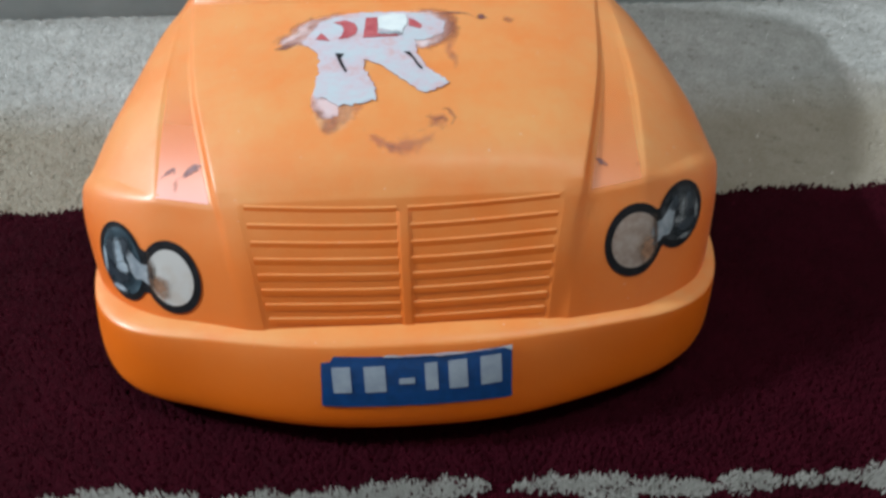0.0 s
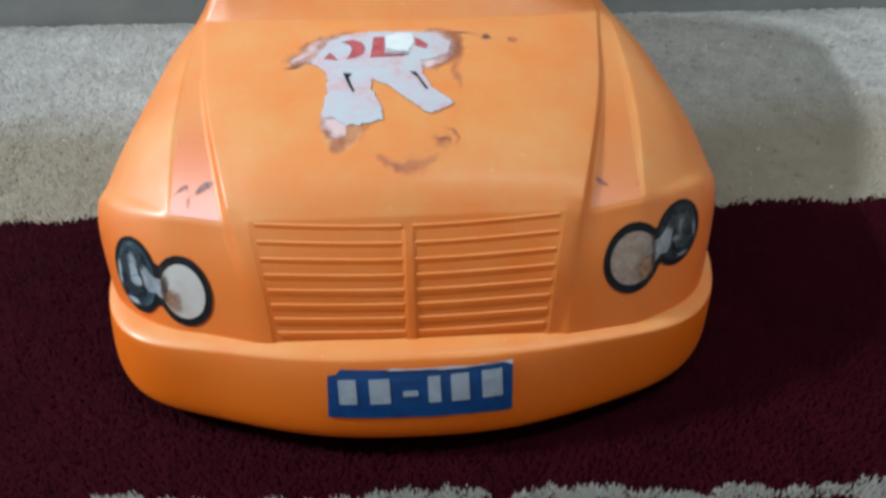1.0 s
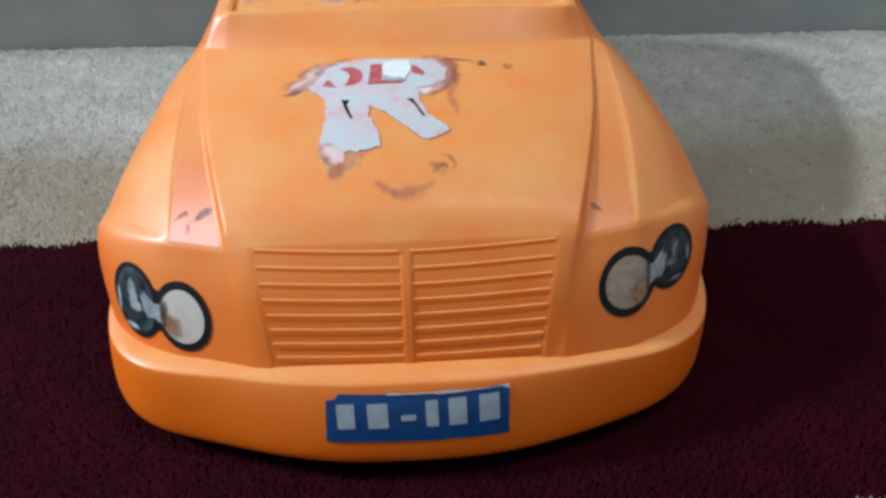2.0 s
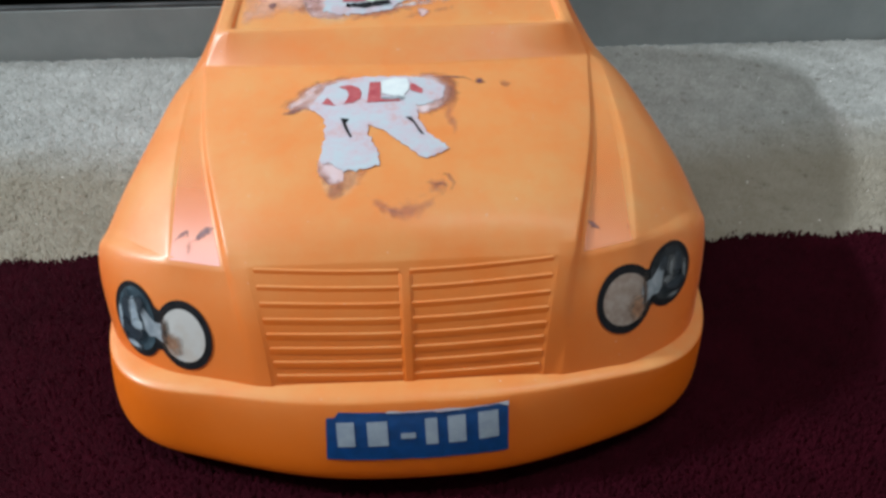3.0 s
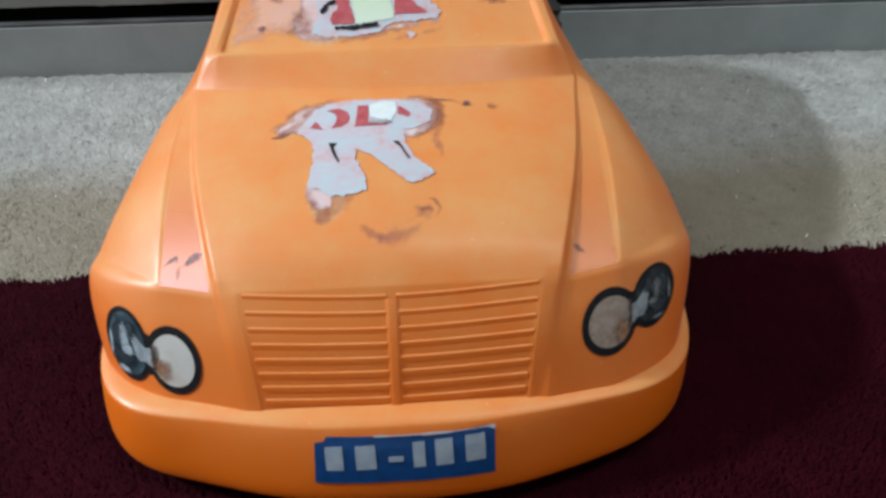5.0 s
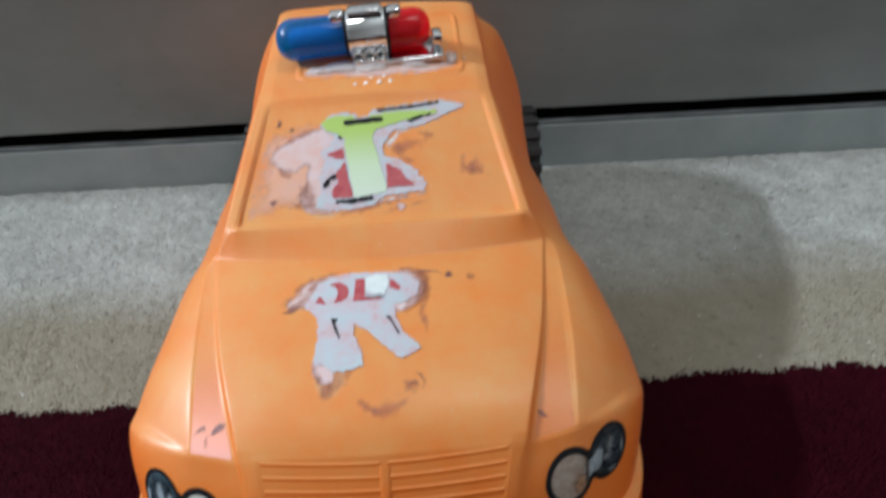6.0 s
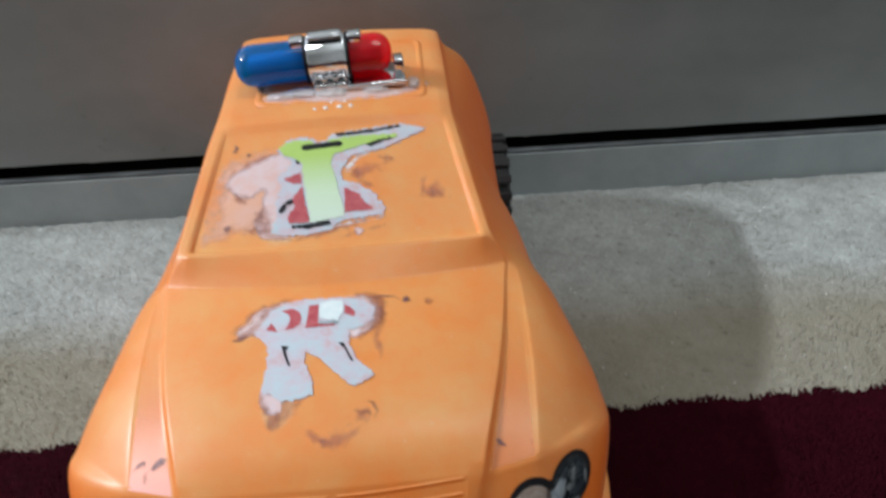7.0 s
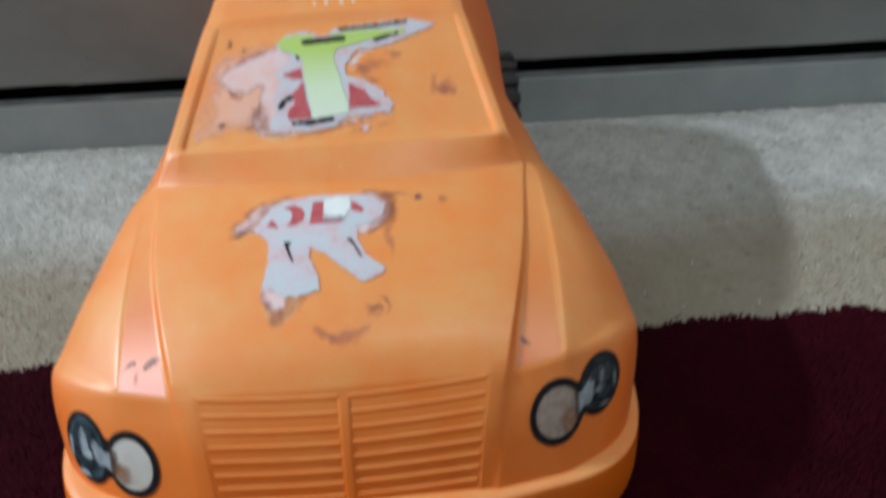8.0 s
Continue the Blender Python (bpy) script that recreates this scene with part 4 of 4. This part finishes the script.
# headlight stickers
def dumbbell(a, ra, b, rb, neck, n=26):
    """Two ellipses joined by a waist, as one outline."""
    out = []
    d = (b[0] - a[0], b[1] - a[1])
    base = math.atan2(d[1], d[0])
    for k in range(n + 1):
        t = base + neck + (2 * math.pi - 2 * neck) * k / n
        out.append((a[0] + ra[0] * math.cos(t), a[1] + ra[1] * math.sin(t)))
    for k in range(n + 1):
        t = base + math.pi + neck + (2 * math.pi - 2 * neck) * k / n
        out.append((b[0] + rb[0] * math.cos(t), b[1] + rb[1] * math.sin(t)))
    return out


def ellipse(c, r, n=28):
    return [(c[0] + r[0] * math.cos(2 * math.pi * k / n), c[1] + r[1] * math.sin(2 * math.pi * k / n)) for k in range(n)]


# the side, then centre and size of the inner and of the outer lamp
HEADLIGHTS = ((-1, (-.0678, .0421), (.0092, .0093), (-.0840, .0421), (.0083, .0101)), (1, (.0680, .0471), (.0098, .0086), (.0840, .0487), (.0086, .0078)))
for side, a, ra, b, rb in HEADLIGHTS:
    lamp = decal("headlight_sticker", dumbbell(a, ra, b, rb, 0.62), ahead(0.0002), black, car, "black-rimmed printed headlight sticker", 0.0002, 3)
    decal("printed_lamp", ellipse(a, (ra[0] - .0021, ra[1] - .0021)), ahead(0.0005), lens_pale if side < 0 else lens_tan, lamp, "pale printed lamp", 0.00008)
    decal("printed_lamp", ellipse((b[0] - side * .0004, b[1] + .0004), (rb[0] - .0015, rb[1] - .0015)), ahead(0.0005), lens_dark if side < 0 else lens_night, lamp, "dark blue-grey printed lamp", 0.00008)
    rise = b[1] - a[1]
    decal("printed_bridge", [(a[0] + side * f, a[1] + 0.88 * h + rise * f / .0168) for f, h in ((.0046, -.0038), (.0070, -.0034), (.0090, -.0024), (.0112, -.0030), (.0128, -.0014), (.0132, .0012), (.0146, .0040), (.0128, .0052), (.0108, .0034), (.0090, .0022), (.0066, .0024), (.0054, .0012))], ahead(0.0008), lens_grey, lamp, "grey printed bridge", 0.00008)


def blot(centre, radius, where, mat, parent):
    """A round blot that thins out to its rim."""
    rings, fades = [], []
    for k in range(5):
        f = 0.02 + 0.98 * k / 4
        rings.append([where(centre[0] + radius[0] * f * math.cos(2 * math.pi * q / 20), centre[1] + radius[1] * f * math.sin(2 * math.pi * q / 20), 0.0) for q in range(20)])
        fades += [1.1 * (1 - f)] * 20
    ob = part("printed_shade", loft(rings, True), mat, parent)
    ob.data.attributes.new("fade", "FLOAT", "POINT").data.foreach_set("value", fades)


brown_print = stain_material("brown printed shade", (0.20, 0.09, 0.045), (0.36, 0.20, 0.12), 0.75, 200, 0.34)
light_print = stain_material("pale blue printed shine", (0.20, 0.25, 0.30), (0.32, 0.37, 0.41), 0.9, 120, 0.30)
night_print = stain_material("navy printed shade", (0.004, 0.009, 0.016), (0.012, 0.022, 0.034), 0.97, 110, 0.26)
dim_print = stain_material("grey printed shine", (0.10, 0.11, 0.12), (0.20, 0.21, 0.22), 0.8, 120, 0.32)
umber_print = stain_material("umber printed shade", (0.035, 0.022, 0.016), (0.10, 0.055, 0.035), 0.9, 160, 0.30)
for side, a, ra, b, rb in HEADLIGHTS:
    lamp = [o for o in car.children if o.name.startswith("headlight_sticker")][0 if side < 0 else 1]
    # (from which lamp, offset outward and up, size, print)
    for lift, (c, du, dw, ru, rw, ink) in enumerate((
        (a, .0034, -.0032, .0042, .0046, brown_print), (a, .0060, .0006, .0013, .0062, umber_print),
        (b, .0010, -.0028, .0056, .0044, night_print), (b, .0026, .0030, .0030, .0054, night_print), (b, -.0022, .0052, .0030, .0030, night_print),
        (b, .0000, .0022, .0022, .0046, light_print), (b, -.0016, -.0006, .0026, .0018, light_print), (b, .0006, -.0070, .0034, .0010, light_print),
        (b, .0054, -.0008, .0009, .0040, light_print))):
        fu, fw = (ra[0] / .0093, ra[1] / .0104) if c is a else (rb[0] / .0091, rb[1] / .0103)
        blot((c[0] + side * du * fu, c[1] + dw * fw), (ru * fu, rw * fw), ahead(0.0010 + 0.00006 * lift), dim_print if side > 0 and ink is light_print else ink, lamp)

# ---- roof panel and warning light ----


def rounded_rect(lo, hi, r, n=5):
    out = []
    for cx, cy, a0 in ((hi[0] - r, hi[1] - r, 0), (lo[0] + r, hi[1] - r, 90), (lo[0] + r, lo[1] + r, 180), (hi[0] - r, lo[1] + r, 270)):
        for k in range(n + 1):
            t = radians(a0 + 90 * k / n)
            out.append((cx + r * math.cos(t), cy + r * math.sin(t)))
    return out


outer = rounded_rect((-0.041, 0.219), (0.046, 0.285), 0.006)
rings = []
for inset, lift in ((0, 0.0), (0.0008, 0.0006), (0.0020, 0.0008), (0.0034, 0.0002)):
    rings.append([drop(u + (0.0025 - u) / 0.045 * inset, v + (0.252 - v) / 0.035 * inset, lift) for u, v in outer])
part("roof_panel", loft(rings, True), trim_paint, car, "low raised rim on the roof", True)

BAR_U, BAR_V, BAR_W = -0.0075, 0.2400, 0.1455
light_bar = part("light_bar", bevelled_box((-0.0050, -0.0145, -0.0128), (0.0425, 0.0110, -0.0100), 0.0010, 3), chrome, car, "blue and red police light bar on a chromed base plate", True)
BAR_POSE = pose(BAR_U, BAR_V, BAR_W, 4, -2.2, 2.5)
light_bar.matrix_local = BAR_POSE


def dome(x0, x1, r, mat, name, label):
    """A tube with one rounded end at x1."""
    way = 1 if x1 > x0 else -1
    pts = [(x0, r * 0.97), (x0 + way * 0.001, r)]
    pts += [(x1 - way * r * 0.8 * (1 - math.sin(a)), r * math.cos(a) ** 0.8) for a in [math.pi / 2 * k / 9 for k in range(9)]]
    pts.append((x1, r * 0.04))
    bm = lathe(pts, 0, 36)
    for v in bm.verts:
        v.co.z *= 0.92
    return part(name, bm, mat, light_bar, label, True)


dome(-0.006, -0.0425, 0.0112, blue_lens, "blue_dome", "glossy translucent blue dome")
dome(0.014, 0.0372, 0.0108, red_lens, "red_dome", "glossy translucent red dome")
part("lamp_core", lathe([(-0.036, 0.003), (-0.034, 0.006), (-0.010, 0.0062), (0.014, 0.0062), (0.030, 0.006), (0.032, 0.003)], 0, 20), inner_grey, light_bar, "grey core inside the domes", True)
for x in (-0.0064, 0.0150):
    part("seal_ring", lathe([(x - 0.0007, 0.0100), (x - 0.0007, 0.0121), (x + 0.0007, 0.0121), (x + 0.0007, 0.0100)], 0, 40), black, light_bar, "thin black seal", True)
band = lathe([(-0.0056, 0.0108), (-0.0056, 0.0118), (-0.0048, 0.0124), (-0.0038, 0.0117), (0.0124, 0.0117), (0.0134, 0.0124), (0.0142, 0.0118), (0.0142, 0.0108)], 0, 48)
clamp = part("clamp", band, chrome, light_bar, "chromed clamp round the middle", True)
for x in (-0.0100, 0.0190):
    part("lug", bevelled_box((x - 0.0036, -0.0052, 0.0070), (x + 0.0036, 0.0030, 0.0128), 0.0012, 3), chrome, light_bar, "", True)
part("top_plate", bevelled_box((-0.0044, -0.0052, 0.0104), (0.0130, 0.0046, 0.0136), 0.0012, 3), chrome, light_bar, "", True)
part("top_slot", bevelled_box((-0.0040, -0.0066, 0.0096), (0.0126, -0.0048, 0.0114), 0.0004, 2), black, light_bar, "dark slot under the top plate")
for x in (-0.0014, 0.0043, 0.0100):
    ring = [[(x + r * math.cos(math.pi * k / 12), -0.0121 - d, -0.0072 + r * math.sin(math.pi * k / 12)) for k in range(13)] for r, d in ((0.0028, 0.0), (0.0028, 0.0012), (0.0019, 0.0012), (0.0019, -0.0006))]
    part("arch", loft(ring), chrome, light_bar, "", True)
    part("foot_tab", bevelled_box((x - 0.0027, -0.0150, -0.0125), (x + 0.0027, -0.0100, -0.0082), 0.0008, 2), chrome, light_bar, "", True)
part("end_post", bevelled_box((0.0372, -0.0080, -0.0110), (0.0425, 0.0020, -0.0020), 0.0010, 3), chrome, light_bar, "", True)

# hot glue that holds the light
rng = random.Random(11)
for gu, gv, ru, rv in ((-0.026, 0.2268, 0.009, 0.0036), (-0.002, 0.2245, 0.008, 0.0032), (0.0395, 0.2350, 0.003, 0.0070), (-0.016, 0.2285, 0.009, 0.0060), (0.020, 0.2262, 0.007, 0.0022)):
    bm = bmesh.new()
    bmesh.ops.create_icosphere(bm, subdivisions=4, radius=1.0)
    for v in bm.verts:
        n = 1 + 0.25 * noise.noise(v.co * 2.1 + Vector((gu * 90, 0, 0)))
        at = drop(gu, gv)
        v.co = Vector((at.x + v.co.x * ru * n, at.y + v.co.y * rv * n, at.z + 0.0003 + v.co.z * 0.0016 * n))
    part("glue_blob", bm, glue, light_bar, "clear blob of hot glue", True).matrix_parent_inverse = BAR_POSE.inverted()


# white paper crumbs left where the windscreen sticker tore
crumbs = stain_material("white paper crumbs", (0.60, 0.58, 0.60), (0.68, 0.68, 0.70), 0.85, 420, 0.44)
film([(.0022, .1780), (.0100, .1862), (.0240, .1905), (.0420, .2003), (.0462, .1990), (.0440, .1955), (.0300, .1880), (.0130, .1815), (.0075, .1740), (.0040, .1735)], .0030, crumbs)
film([(-.0280, .1500), (-.0250, .1570), (-.0210, .1545), (-.0080, .1500), (.0200, .1530), (.0240, .1545), (.0215, .1500), (-.0060, .1450), (-.0220, .1455)], .0025, crumbs)

# smeared glue in front of the light
glue_haze = stain_material("cloudy glue smear", (0.66, 0.50, 0.48), (0.66, 0.58, 0.60), 0.6, 120, 0.34)
film([(-.0400, .2180), (-.0380, .2300), (-.0200, .2320), (.0300, .2300), (.0440, .2440), (.0500, .2330), (.0330, .2200), (.0060, .2150), (-.0160, .2170)], .0060, glue_haze)

# small pale drops added for the glints that the chrome throws on the roof
for du, dv, r in ((-0.0100, 0.2115, 0.0010), (-0.0046, 0.2118, 0.0013), (0.0022, 0.2122, 0.0014), (0.0077, 0.2128, 0.0012), (-0.0020, 0.2170, 0.0009), (0.0046, 0.2172, 0.0009)):
    bm = bmesh.new()
    bmesh.ops.create_icosphere(bm, subdivisions=3, radius=1.0)
    at = drop(du, dv)
    for v in bm.verts:
        v.co = Vector((at.x + v.co.x * r, at.y + v.co.y * r * 1.2, at.z + max(v.co.z, -0.3) * r * 0.55))
    part("glint_drop", bm, glint_white, car, "tiny pale drop standing for a reflected glint", True)


# ---- wheels ----
def wheel(r, width):
    h = width / 2
    top = part("wheel", lathe([(-h, r * 0.55), (-h, r * 0.82), (-h * 0.85, r * 0.93), (h * 0.85, r * 0.93), (h, r * 0.82), (h, r * 0.55)], 0, 40), rubber, car, "black knobbly rubber toy wheel", True)
    for k in range(18):
        bm = bevelled_box((-h * 1.02, -r * 0.085, r * 0.88), (h * 1.02, r * 0.085, r), 0.0008, 2)
        a = 2 * math.pi * k / 18
        bmesh.ops.rotate(bm, verts=bm.verts, cent=(0, 0, 0), matrix=Matrix.Rotation(a, 3, "X"))
        part("tread_block", bm, rubber, top)
    part("rim", lathe([(-h * 0.9, r * 0.10), (-h * 0.9, r * 0.56), (h * 0.9, r * 0.56), (h * 0.7, r * 0.30), (h * 0.9, r * 0.10)], 0, 32), dark_plastic, top, "dark plastic rim", True)
    return top


for u, v, r, width in ((-0.077, 0.304, 0.033, 0.030), (0.0838, 0.304, 0.033, 0.030), (-0.083, 0.100, 0.030, 0.026), (0.083, 0.100, 0.030, 0.026)):
    w_ob = wheel(r, width)
    w_ob.matrix_local = pose(u, v, r - 0.0005, 7 * u * 100, 0, 0)
part("chassis", bevelled_box((-0.080, 0.030, 0.012), (0.080, 0.325, 0.022), 0.002), dark_plastic, car, "dark plastic underbody")
